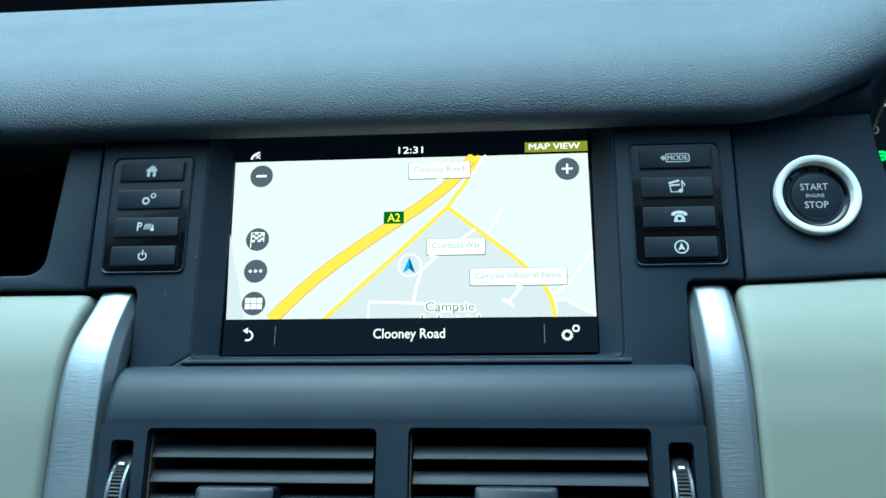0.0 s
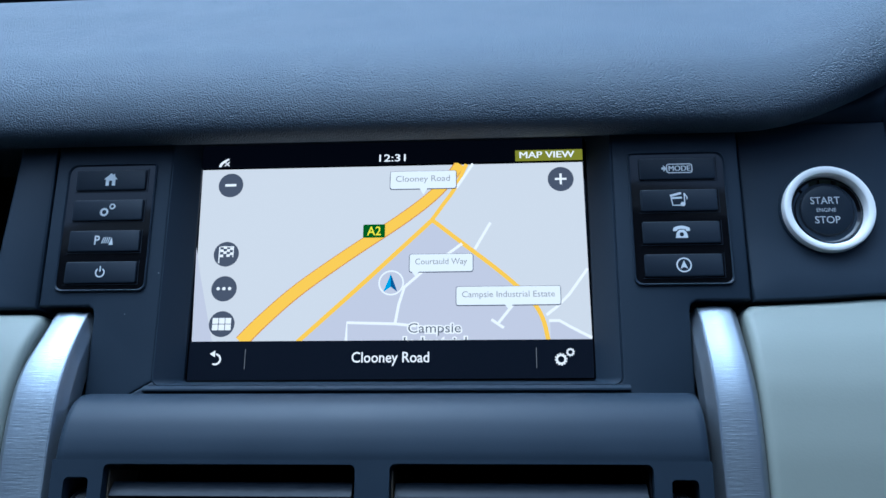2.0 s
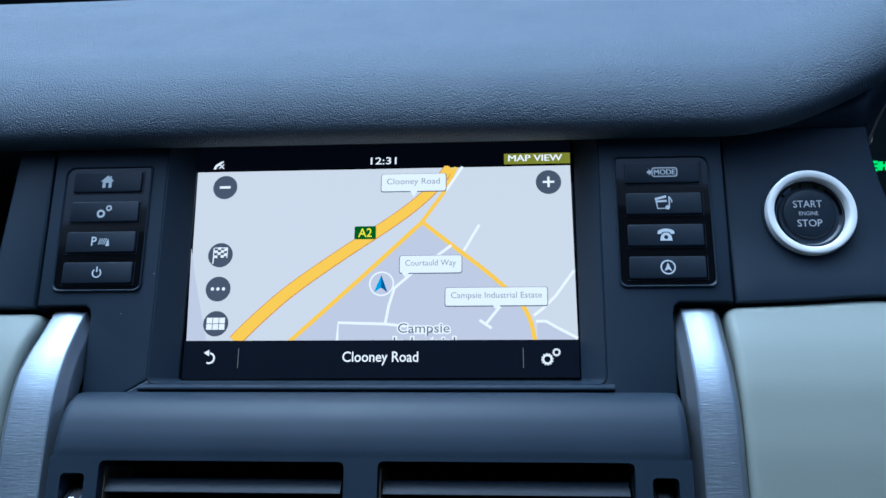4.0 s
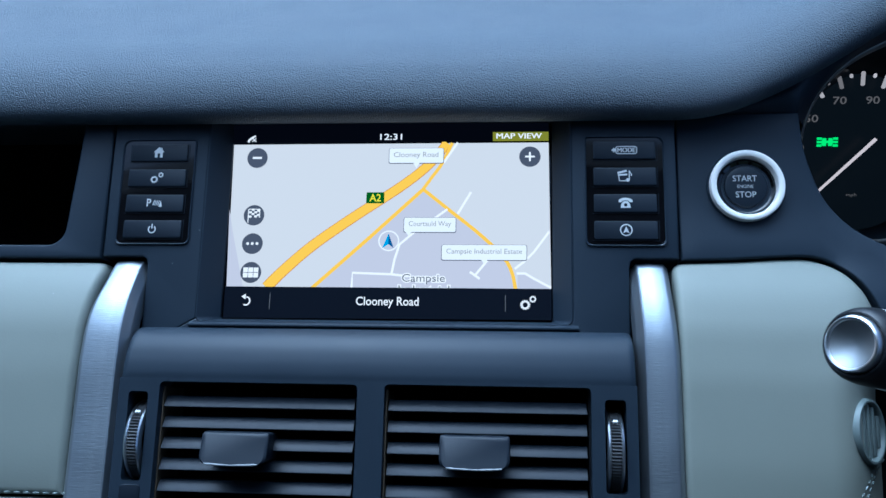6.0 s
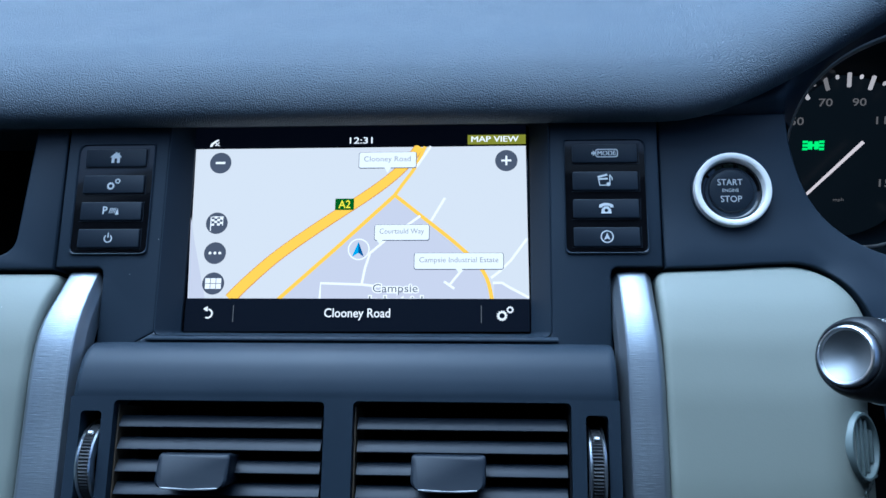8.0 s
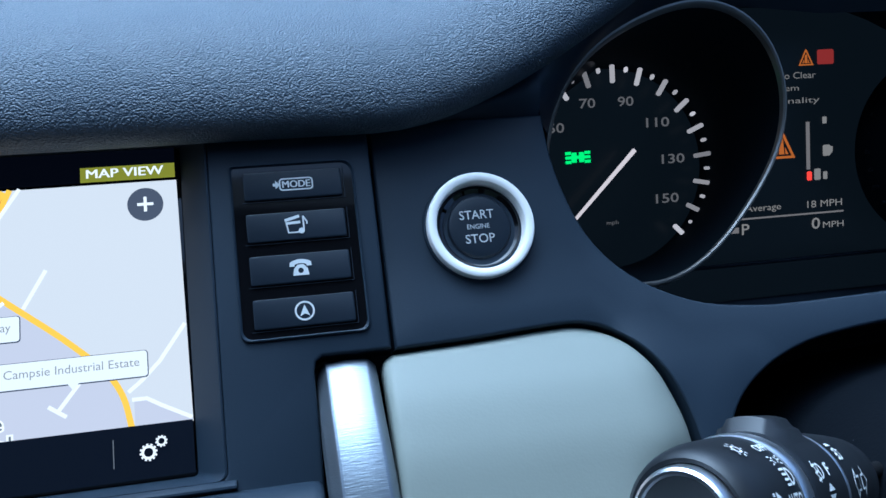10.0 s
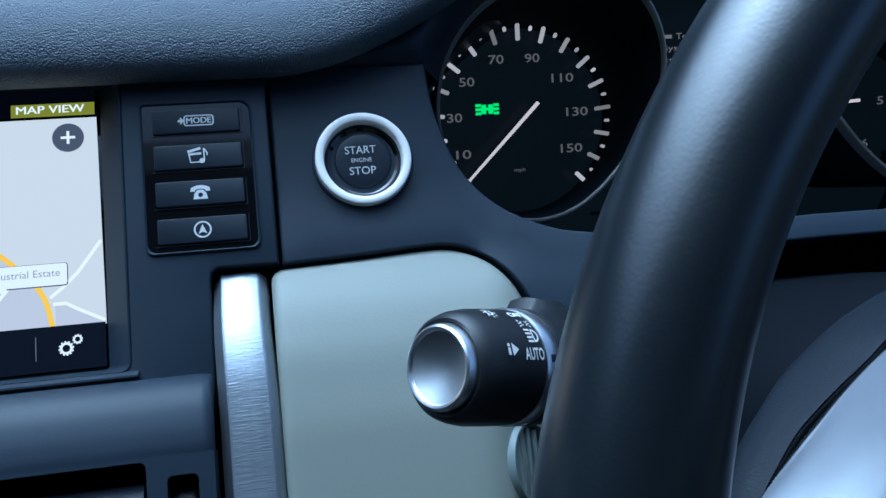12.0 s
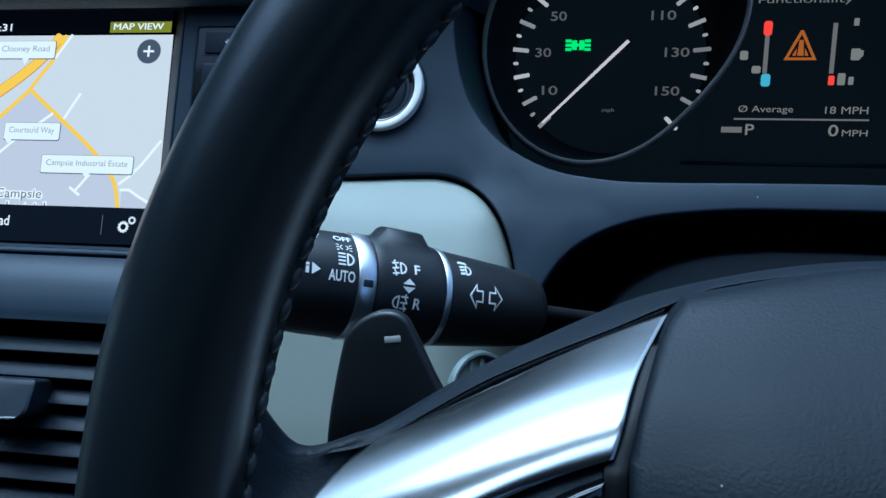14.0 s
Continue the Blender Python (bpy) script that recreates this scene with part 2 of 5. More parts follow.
def plate(bm, outline, y, depth, r=0.001, warp=None, step=0.0):
    """An upright plate: its face at y towards the viewer, depth behind it, with a rounded front edge.
    warp(x, z): added to y; step: size of the cells that the face is cut into for it."""
    o = [tuple(p) for p in outline]
    if area2(o) < 0:
        o = o[::-1]
    if step:
        dense = []
        for a, b in zip(o, o[1:] + o[:1]):
            k = max(1, math.ceil(math.dist(a, b) / step))
            dense += [(a[0] + (b[0] - a[0]) * i / k, a[1] + (b[1] - a[1]) * i / k) for i in range(k)]
        o = dense
    w = warp or (lambda x, z: 0.0)
    levels = [(0.0, depth)] + [(r * (1 - math.cos(radians(a))), r * (1 - math.sin(radians(a)))) for a in ((0, 30, 60, 90) if r < 0.003 else (0, 18, 36, 54, 72, 90))] if r else [(0.0, depth), (0.0, 0.0)]
    rings = []
    for d, back in levels:
        q = inset(o, d) if d else o
        rings.append([bm.verts.new((x, y + back + w(x, z), z)) for x, z in q])
    n = len(o)
    for a, b in zip(rings, rings[1:]):
        for i in range(n):
            j = (i + 1) % n
            bm.faces.new((a[i], a[j], b[j], b[i]))
    tip = inset(o, r) if r else o
    P = [Vector(p) for p in tip]
    grid = []
    if step:
        lo = [min(p[k] for p in tip) for k in (0, 1)]
        hi = [max(p[k] for p in tip) for k in (0, 1)]
        for gx in np.arange(lo[0] + step / 2, hi[0], step):
            for gz in np.arange(lo[1] + step / 2, hi[1], step):
                if within(gx, gz, tip) and min((gx - p[0]) ** 2 + (gz - p[1]) ** 2 for p in tip) > (step * 0.6) ** 2:
                    grid.append(Vector((gx, gz)))
    verts, _, tris, src, _, _ = geometry.delaunay_2d_cdt([p * 1000 for p in P + grid], [(i, (i + 1) % n) for i in range(n)], [], 0, 2e-3)
    verts = [v / 1000 for v in verts]
    made = []
    for c, origin in zip(verts, src):
        rim_of = [i for i in origin if i < n]
        made.append(rings[-1][rim_of[0]] if rim_of else bm.verts.new((c.x, y + w(c.x, c.y), c.y)))
    for f in tris:
        cx, cz = sum(verts[i].x for i in f) / 3, sum(verts[i].y for i in f) / 3
        e, g = verts[f[1]] - verts[f[0]], verts[f[2]] - verts[f[0]]
        if abs(e.x * g.y - e.y * g.x) < 4e-3 * max(e.length, g.length) ** 2:  # a sliver along a straight rim
            continue
        if within(cx, cz, tip) and len({made[i] for i in f}) == 3 and not bm.faces.get([made[i] for i in f]):
            bm.faces.new([made[i] for i in f])
    return bm


def within(x, z, o):
    """Whether the point lies inside the outline."""
    inside = False
    for (ax, az), (bx, bz) in zip(o, o[1:] + o[:1]):
        if (az > z) != (bz > z) and x < ax + (bx - ax) * (z - az) / (bz - az):
            inside = not inside
    return inside


def keyhole(outer, hole):
    """One outline that runs round outer and, by a slit, round the hole in it."""
    o = list(outer) if area2(list(outer)) > 0 else list(outer)[::-1]
    h = list(hole) if area2(list(hole)) < 0 else list(hole)[::-1]
    best = min(((a[0] - b[0]) ** 2 + (a[1] - b[1]) ** 2, i, j) for i, a in enumerate(o) for j, b in enumerate(h))
    _, i, j = best
    return o[:i + 1] + h[j:] + h[:j + 1] + o[i:]


def flat(bm, pts, y):
    """A flat print in the plane y."""
    p = [bm.verts.new((x, y, z)) for x, z in pts]
    bm.faces.new(p)
    return bm


def disc(cx, cz, r, n=32):
    return [(cx + r * math.cos(2 * math.pi * k / n), cz + r * math.sin(2 * math.pi * k / n)) for k in range(n)]


def arc(bm, cx, cz, r0, r1, a0, a1, y, n=32):
    """A flat ring piece from a0 to a1 degrees."""
    n = max(3, n)
    pts = []
    for k in range(n + 1):
        a = radians(a0 + (a1 - a0) * k / n)
        pts.append((math.cos(a), math.sin(a)))
    vi = [bm.verts.new((cx + r0 * c, y, cz + r0 * s)) for c, s in pts]
    vo = [bm.verts.new((cx + r1 * c, y, cz + r1 * s)) for c, s in pts]
    for k in range(n):
        bm.faces.new((vi[k], vo[k], vo[k + 1], vi[k + 1]))
    return bm


def ribbon(bm, pts, w, y, w1=None):
    """A flat band of width w along a line of points."""
    P = [np.array(p, float) for p in pts]
    L, R = [], []
    for i, p in enumerate(P):
        d = P[min(i + 1, len(P) - 1)] - P[max(i - 1, 0)]
        d = d / np.linalg.norm(d)
        h = (w + ((w1 if w1 else w) - w) * i / (len(P) - 1)) / 2
        nrm = np.array((-d[1], d[0])) * h
        L.append(bm.verts.new((*(p + nrm)[:1], y, (p + nrm)[1])))
        R.append(bm.verts.new((*(p - nrm)[:1], y, (p - nrm)[1])))
    for i in range(len(P) - 1):
        bm.faces.new((L[i], R[i], R[i + 1], L[i + 1]))
    return bm


def revolve(bm, profile, n=48, cap0=False, cap1=False):
    """Turn (radius, depth) pairs about the y axis."""
    rings = [[(r * math.cos(2 * math.pi * k / n), y, r * math.sin(2 * math.pi * k / n)) for k in range(n)] for r, y in profile]
    loft(bm, rings, True, cap0, cap1)
    return bm


def words(text, x0, x1, z0, z1, y, bold=False):
    """Flat lettering that fills the box from (x0, z0) to (x1, z1) in the plane y; x1 None: natural width."""
    cu = bpy.data.curves.new("lettering", "FONT")
    cu.body, cu.fill_mode, cu.resolution_u = text, "BOTH", 3
    cu.offset = (0.0 if "M" in text else 0.010) if bold is True else float(bold)
    tmp = new("lettering", cu)
    me = bpy.data.meshes.new_from_object(tmp.evaluated_get(bpy.context.evaluated_depsgraph_get()))
    bpy.data.objects.remove(tmp)
    bpy.data.curves.remove(cu)
    co = np.array([v.co[:] for v in me.vertices])
    lo, hi = co.min(0), co.max(0)
    kz = (z1 - z0) / (hi[1] - lo[1])
    kx = (x1 - x0) / (hi[0] - lo[0]) if x1 is not None else kz
    bm = bmesh.new()
    bm.from_mesh(me)
    bpy.data.meshes.remove(me)
    for v in bm.verts:
        v.co = Vector((x0 + (v.co.x - lo[0]) * kx, y, z0 + (v.co.y - lo[1]) * kz))
    return bm


def heavy(text, x0, x1, z0, z1, y, d):
    """Lettering laid three times a hair apart, for heavy capitals."""
    return merged(*[words(text, x0 + k * d, x1 + k * d, z0, z1, y - 0.00004 * k) for k in (-1, 0, 1)])


def merged(*bms):
    out = bmesh.new()
    for b in bms:
        me = bpy.data.meshes.new("t")
        b.to_mesh(me)
        b.free()
        out.from_mesh(me)
        bpy.data.meshes.remove(me)
    return out


def smoothstep(t):
    t = min(1.0, max(0.0, t))
    return t * t * (3 - 2 * t)


def turned(bm, m):
    bmesh.ops.transform(bm, matrix=m, verts=bm.verts)
    return bm


# ---- cabin shell ----
def shell(name, boxes, mat, label, category):
    bm = bmesh.new()
    for lo, hi in boxes:
        box(bm, lo, hi)
    return tagged(mesh_object(name, bm, mat, 0), label, category, kind="structure")


# outside, unseen: a yard and a dark ring added to dim polished parts' reflections
bm = bmesh.new()
bmesh.ops.create_circle(bm, cap_ends=True, segments=48, radius=1500)
tagged(mesh_object("ground", bm, M_ASPHALT, 0), "grey tarmac yard round the car", "ground", kind="structure").location.z = -0.35
bm = bmesh.new()
# ring is cut low on the right to let light reach the wheel rim
SKY_SCREEN = [(11 * math.cos(a), 11 * math.sin(a), 6.7 - 4.2 * smoothstep((math.cos(a) - 0.25) / 0.5) + 0.5 * math.sin(3 * a + 1) + 0.25 * math.sin(11 * a)) for a in (2 * math.pi * k / 120 for k in range(120))]
loft(bm, [[(x, y, -0.35) for x, y, z in SKY_SCREEN], [(x, y, z) for x, y, z in SKY_SCREEN], [(x * 1.08, y * 1.08, z) for x, y, z in SKY_SCREEN], [(x * 1.08, y * 1.08, -0.35) for x, y, z in SKY_SCREEN]])
tagged(mesh_object("backdrop", bm, M_SKY_SCREEN, 0), "added unseen dark green ring that screens the low sky, lower on one side", "backdrop", kind="structure")
shell("floor", [((-0.78, -2.3, -0.06), (0.78, 0.75, 0.0))], M_CARPET, "dark carpeted floor of the car cabin", "floor")
bm = bmesh.new()  # the roof's front edge bows forward in the middle
edge = [(x, -0.385 - 0.22 * x * x) for x in np.linspace(-0.78, 0.78, 25)]
roof = [(float(x), float(y)) for x, y in edge] + [(0.78, -2.3), (-0.78, -2.3)]
loft(bm, [[(x, y, z) for x, y in roof] for z in (1.30, 1.36)], cap0=True, cap1=True)
tagged(mesh_object("ceiling", bm, M_LINING, 0), "pale grey fabric roof lining of the cabin", "ceiling", kind="structure")
shell("wall_front", [((-0.78, 0.70, 0.0), (0.78, 0.76, 0.86))], M_VOID, "dark bulkhead behind the dashboard", "wall")
shell("wall_back", [((-0.78, -2.36, 0.0), (0.78, -2.30, 0.85)), ((-0.78, -2.36, 1.24), (0.78, -2.30, 1.36))], M_LINING, "plain rear wall of the cabin with a window opening", "wall")
for sx, side in ((-1, "west"), (1, "east")):
    x0, x1 = sorted((sx * 0.78, sx * 0.84))
    shell("wall_" + side, [((x0, -2.3, 0.0), (x1, 0.76, 0.82)), ((x0, -2.3, 1.25), (x1, -0.52, 1.36)), ((x0, -1.20, 0.82), (x1, -1.06, 1.25)), ((x0, 0.50, 0.82), (x1, 0.76, 0.86))],
          M_LINING, "plain cabin side with window openings", "wall")

# ---- dashboard ----
dashboard = thing("dashboard", "dark blue-grey moulded car dashboard with grey-green leather panels", "dashboard")


# the padded top: a profile (y, z) carried along x, its lip lifted over the instrument hood
PAD = spline([(0.060, 0.060), (0.002, 0.0525), (-0.0080, 0.0478), (-0.0145, 0.0454), (-0.0197, 0.0456), (-0.0235, 0.0479), (-0.0256, 0.0522), (-0.0265, 0.0587), (-0.0256, 0.0672), (-0.0215, 0.0783), (-0.0110, 0.0932), (0.0068, 0.1111), (0.0322, 0.1361), (0.06, 0.163), (0.11, 0.203), (0.20, 0.255), (0.34, 0.310), (0.50, 0.345)], 5)
HOOD_X = 0.378


def hood_lift(x):
    d = abs(x - HOOD_X)
    return 0.083 * smoothstep((0.224 - d) / 0.20)


bm = bmesh.new()
rings = []
for i in range(161):
    x = -0.775 + 1.55 * i / 160
    k = hood_lift(x)
    ring = []
    for y, z in PAD:
        w = 1 - smoothstep((y - 0.02) / 0.22)
        ring.append((x, y - 0.15 * k * w, z + k * w))
    rings.append(ring)
loft(bm, rings, closed=False)
part("top_pad", bm, M_PAD, dashboard, "grained soft dark dash top with a rolled lip")

# underside that closes the pad towards the footwell
bm = bmesh.new()
box(bm, (-0.775, 0.16, -0.30), (0.775, 0.40, -0.02))
part("carcass", bm, M_VOID, dashboard, "black inner carcass", 0)


# centre fascia with the display opening
outer = [(-0.1526, 0.060), (-0.1526, -0.0285), (-0.1302, -0.0285), (-0.1280, -0.0300), (-0.1272, -0.0335), (-0.1272, -0.078),
         (0.1272, -0.078), (0.1272, -0.0335), (0.1280, -0.0300), (0.1302, -0.0285), (0.1526, -0.0285), (0.1526, 0.060)]
BEZ = rounded(-0.0985, -0.0632, 0.0985, 0.0600, 0.003, 4)
bm = bmesh.new()
plate(bm, keyhole(outer, BEZ), -0.012, 0.02, 0.0009)
part("centre_fascia", bm, M_FASCIA, dashboard, "dark soft-touch centre fascia")
bm = bmesh.new()
inner = rounded(-0.0890, -0.0605, 0.0890, 0.0500, 0.0015, 4)
steps = []
for t, y in ((0.0, -0.0120), (0.06, -0.0122), (0.16, -0.0112), (1.0, -0.0012), (1.02, 0.004)):
    steps.append([(a[0] + (b[0] - a[0]) * t, y, a[1] + (b[1] - a[1]) * t) for a, b in zip(BEZ, inner)])
loft(bm, steps)
part("display_bezel", bm, M_FASCIA, dashboard, "sloping dark frame round the display")
bm = bmesh.new()
box(bm, (-0.0945, -0.0135, 0.0505), (0.0935, -0.0118, 0.0515), 0.0004)
part("bezel_line", bm, M_GLOSS, dashboard, "thin gloss strip above the display")
bm = bmesh.new()
loft(bm, [[(x * k, y, z) for x, y, z in [(x, y, z) for y, z in ((-0.0110, -0.0662), (-0.0138, -0.0662), (-0.0150, -0.0655), (-0.0150, -0.0648), (-0.0136, -0.0636), (-0.0106, -0.0628))]] for x, k in ((-0.1016, 0.995), (-0.1012, 1), (0.1012, 1), (0.1016, 0.995))], cap0=True, cap1=True)
part("bezel_sill", bm, M_FASCIA, dashboard, "thin sill below the display")

# driver's fascia: one curved panel round the instrument opening and above the column opening
left_open = spline([(0.2180, 0.0515), (0.2195, 0.030), (0.2265, 0.006), (0.240, -0.0115), (0.260, -0.0228), (0.280, -0.0268), (0.300, -0.0278), (0.340, -0.0272), (HOOD_X, -0.0268)], 4)
col_open = spline([(0.2535, -0.150), (0.2535, -0.108), (0.2542, -0.094), (0.2575, -0.078), (0.2628, -0.0665), (0.2700, -0.0572), (0.280, -0.0500), (0.290, -0.0455), (0.302, -0.0420), (0.320, -0.0395), (0.340, -0.0382), (HOOD_X, -0.0378)], 4)
panel_edge = spline([(0.1538, -0.0290), (0.180, -0.0282), (0.205, -0.0268), (0.219, -0.0270), (0.230, -0.0312), (0.2395, -0.0400), (0.2462, -0.0530), (0.2500, -0.070), (0.2515, -0.10), (0.2515, -0.150)], 4)


def tup(c):
    return [(float(p[0]), float(p[1])) for p in c]


def mirror(c):
    return [(2 * HOOD_X - x, z) for x, z in tup(c)][::-1]


def face_y(z):
    """How far the driver's side of the dash stands out, by height on its face."""
    return float(np.interp(z, [-0.20, -0.13, -0.09, -0.064, -0.046, -0.030, 0.0, 0.08], [-0.0235, -0.0280, -0.0278, -0.0252, -0.0200, -0.0112, -0.0085, -0.0075]))


def driver_y(x, z):
    """The panel round the column opening stands more upright than the leather beside it."""
    k = smoothstep((x - 0.225) / 0.03)
    return face_y(z) * (1 - k) + k * float(np.interp(z, [-0.15, -0.05, -0.03, 0.0, 0.08], [-0.0260, -0.0160, -0.0120, -0.0085, -0.0075]))


whole = [(0.1538, 0.0515)] + tup(panel_edge) + tup(col_open) + mirror(col_open)[1:] + [(0.602, -0.150), (0.602, 0.0515)]
opening = tup(left_open) + mirror(left_open)[1:]
whole = whole + opening[::-1]
bm = bmesh.new()
plate(bm, whole, 0.0, 0.012, 0.0012, warp=driver_y, step=0.008)
part("driver_fascia", bm, M_FASCIA, dashboard, "dark soft-touch panel round the instrument opening")

# the rim of the dial tube: an egg-shaped curve on a leaning plane
RING = (0.0543, -0.0012, -0.0095, 0.0019, 0.0078, 0.0011, 0.0008)


def dial_rim(deg, grow=0.0, sink=0.0):
    a = radians(deg)
    r = grow + RING[0] + sum(RING[2 * k - 1] * math.cos(k * a) + RING[2 * k] * math.sin(k * a) for k in (1, 2, 3))
    x, z = 0.288 + r * math.cos(a), 0.060 + r * math.sin(a)
    return x, 0.024 - 0.4 * (z - 0.06) + 0.15 * (x - 0.288) + sink, z


# dark surface that runs from under the hood's lip in to the dial rim
outer_c, inner_c = [], []


def lip(x):
    k = hood_lift(x)
    return x, -0.0085 - 0.15 * k, 0.0490 + k


for x in np.linspace(0.1545, 0.2170, 12):
    outer_c.append(lip(x))
    inner_c.append((x, -0.0065, 0.0512))
corner = np.array((0.2170, -0.0065, 0.0512))
for k in range(1, 9):
    t = k / 8
    outer_c.append(lip(0.2170 + 0.012 * t))
    inner_c.append(tuple(corner * (1 - t) + np.array(dial_rim(186, 0.0012)) * t))
for k in range(1, 33):
    t = k / 32
    outer_c.append(lip(0.2290 + 0.120 * t))
    inner_c.append(dial_rim(186 - 126 * t, 0.0012))
for x in np.linspace(0.360, 0.560, 14):
    outer_c.append(lip(x))
    inner_c.append((x, 0.012, 0.100))
bm = bmesh.new()
rows = [[tuple(np.array(p) * (1 - t) + np.array(q) * t + np.array((0, -0.004 * math.sin(math.pi * t), 0))) for p, q in zip(outer_c, inner_c)] for t in (0, 0.15, 0.3, 0.45, 0.6, 0.75, 0.9, 1)]
loft(bm, rows, closed=False)
part("hood_side", bm, M_FASCIA, dashboard, "dark surface under the hood lip", 80)

# passenger side fascia with a dark open tray
bm = bmesh.new()
tray = rounded(-0.62, -0.0222, -0.1762, 0.070, (0.008, 0.009, 0.002, 0.002), 5)
tray = [(x + (0.0045 * (z + 0.022) / 0.06 if x > -0.3 else 0), z) for x, z in tray]
plate(bm, keyhole([(-0.77, 0.075), (-0.77, -0.0295), (-0.1538, -0.0295), (-0.1538, 0.075)], tray), -0.0115, 0.02, 0.0012)
part("passenger_fascia", bm, M_FASCIA, dashboard, "dark soft-touch frame of the open tray")
# tray walls: the shade of the recess is put into their near-black colour
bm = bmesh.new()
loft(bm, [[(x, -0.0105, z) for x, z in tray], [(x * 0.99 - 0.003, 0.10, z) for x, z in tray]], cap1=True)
part("tray_lining", bm, M_VOID, dashboard, "near-black lining of the open tray, the recess's shade put into its colour")


# leather panels, soft cushions below the fascia
def panel_y(x, z):
    bend = 0.012 * smoothstep((x - 0.230) / 0.026) ** 1.3 if x > 0 else 0.0
    if x > 0:  # the lower corner turns back towards the column
        bend += 0.020 * smoothstep((x - 0.2195) / 0.031) * smoothstep((-0.070 - z) / 0.025)
    return face_y(z) + 0.0012 + bend


right_panel = [(0.1492, -0.175)] + [(0.1492, -0.0358), (0.1495, -0.0336), (0.1507, -0.0317), (0.1527, -0.0305), (0.1552, -0.0301)] + [(x - 0.0010, z - 0.0009) for x, z in tup(panel_edge)[5:]] + [(0.2503, -0.175)]
bm = bmesh.new()
plate(bm, right_panel, 0.0, 0.012, 0.0036, warp=panel_y, step=0.006)
rp = part("leather_panel", bm, M_GREEN, dashboard, "grey-green leather panel with a rounded corner")
left_panel = [(-0.1536, -0.152), (-0.1536, -0.0700), (-0.1528, -0.0560), (-0.1512, -0.0440), (-0.1500, -0.0372), (-0.1503, -0.0350), (-0.1515, -0.0330), (-0.1535, -0.0318), (-0.1560, -0.0314), (-0.77, -0.0314), (-0.77, -0.152)]
bm = bmesh.new()
plate(bm, left_panel, 0.0, 0.012, 0.0038, warp=panel_y, step=0.008)
lp = part("leather_panel", bm, M_GREEN, dashboard, "grey-green leather panel with a stitched lower seam")
bm = bmesh.new()
plate(bm, [(-0.1536, -0.24), (-0.1536, -0.1535), (-0.77, -0.1535), (-0.77, -0.24)], 0.0, 0.012, 0.0022, warp=panel_y, step=0.01)
part("leather_panel", bm, M_GREEN, dashboard, "lower grey-green leather panel below the seam")


def stitches(line, length=0.0038, gap=0.0012, r=0.0005):
    """Short threads laid along a line of points."""
    bm = bmesh.new()
    P = [Vector(p) for p in line]
    acc = 0.0
    for a, b in zip(P, P[1:]):
        d = (b - a).length
        while acc < d:
            c = a.lerp(b, acc / d)
            u = (b - a).normalized()
            m = Matrix.Translation(c) @ u.to_track_quat("X", "Z").to_matrix().to_4x4() @ Matrix.Diagonal((length / 2, r, r, 1))
            bmesh.ops.create_icosphere(bm, subdivisions=1, radius=1, matrix=m)
            acc += length + gap
        acc -= d
    return bm


for dz in (0.0018, -0.0052):
    line = [(x, panel_y(x, -0.1525) - 0.0006, -0.1525 + dz) for x in np.linspace(-0.1515, -0.45, 60)]
    part("stitching", stitches(line), M_THREAD, lp, "grey seam thread")
for off in (0.0, 0.0042):
    line = [(0.2205 + off + 0.028 * t ** 1.5, panel_y(0.2205 + off + 0.028 * t ** 1.5, -0.158 + 0.034 * t) - 0.0006, -0.158 + 0.034 * t) for t in np.linspace(0, 1, 30)]
    part("stitching", stitches(line), M_THREAD, rp, "grey seam thread")

# brushed metal strips
STRIP = spline([(-0.0075, -0.0300), (-0.0132, -0.038), (-0.0208, -0.052), (-0.0250, -0.066), (-0.0265, -0.082), (-0.0270, -0.105), (-0.0275, -0.140), (-0.0280, -0.190)], 7)


def strip(side):
    bm = bmesh.new()
    rings = []
    for i, (y, z) in enumerate(STRIP):
        a = STRIP[max(i - 1, 0)]
        b = STRIP[min(i + 1, len(STRIP) - 1)]
        t = np.array((b[0] - a[0], b[1] - a[1]))
        t = t / np.linalg.norm(t)
        out = np.array((t[1], -t[0]))  # towards the viewer
        mid = 0.1378 + 0.0012 * smoothstep((-0.04 - z) / 0.05)
        half = 0.0098 + 0.0004 * smoothstep((-0.04 - z) / 0.05)
        sec = [(-half - 0.0006, -0.012), (-half - 0.0002, -0.0046), (-half + 0.0002, -0.0038), (-half + 0.0024, -0.0007), (-half + 0.0027, 0.0002), (-half + 0.0031, 0.0006), (-half + 0.0036, 0.0004), (-half + 0.0042, 0.0003), (0, 0.0008), (half - 0.0038, 0.0005), (half - 0.0028, 0.0001), (half - 0.0022, -0.0005), (half - 0.0004, -0.0026), (half, -0.0042), (half + 0.0004, -0.012)]
        if side < 0:  # the passenger's strip is a little broader
            sec = [(u + (0.0010 + 0.0030 * smoothstep((-0.034 - z) / 0.03) if u > 0 else 0), w) for u, w in sec]
        if i == 0:
            sec = [(u * 0.97, w - 0.0016) for u, w in sec]
        if i == 1:
            sec = [(u * 0.995, w - 0.0002) for u, w in sec]
        rings.append([(side * (mid + u), y + out[0] * w, z + out[1] * w) for u, w in sec])
    loft(bm, rings, closed=True, cap0=True, cap1=True)
    return part("metal_strip", bm, M_ALU, dashboard, "brushed aluminium trim strip, finely scratched", 60)


strip(1), strip(-1)

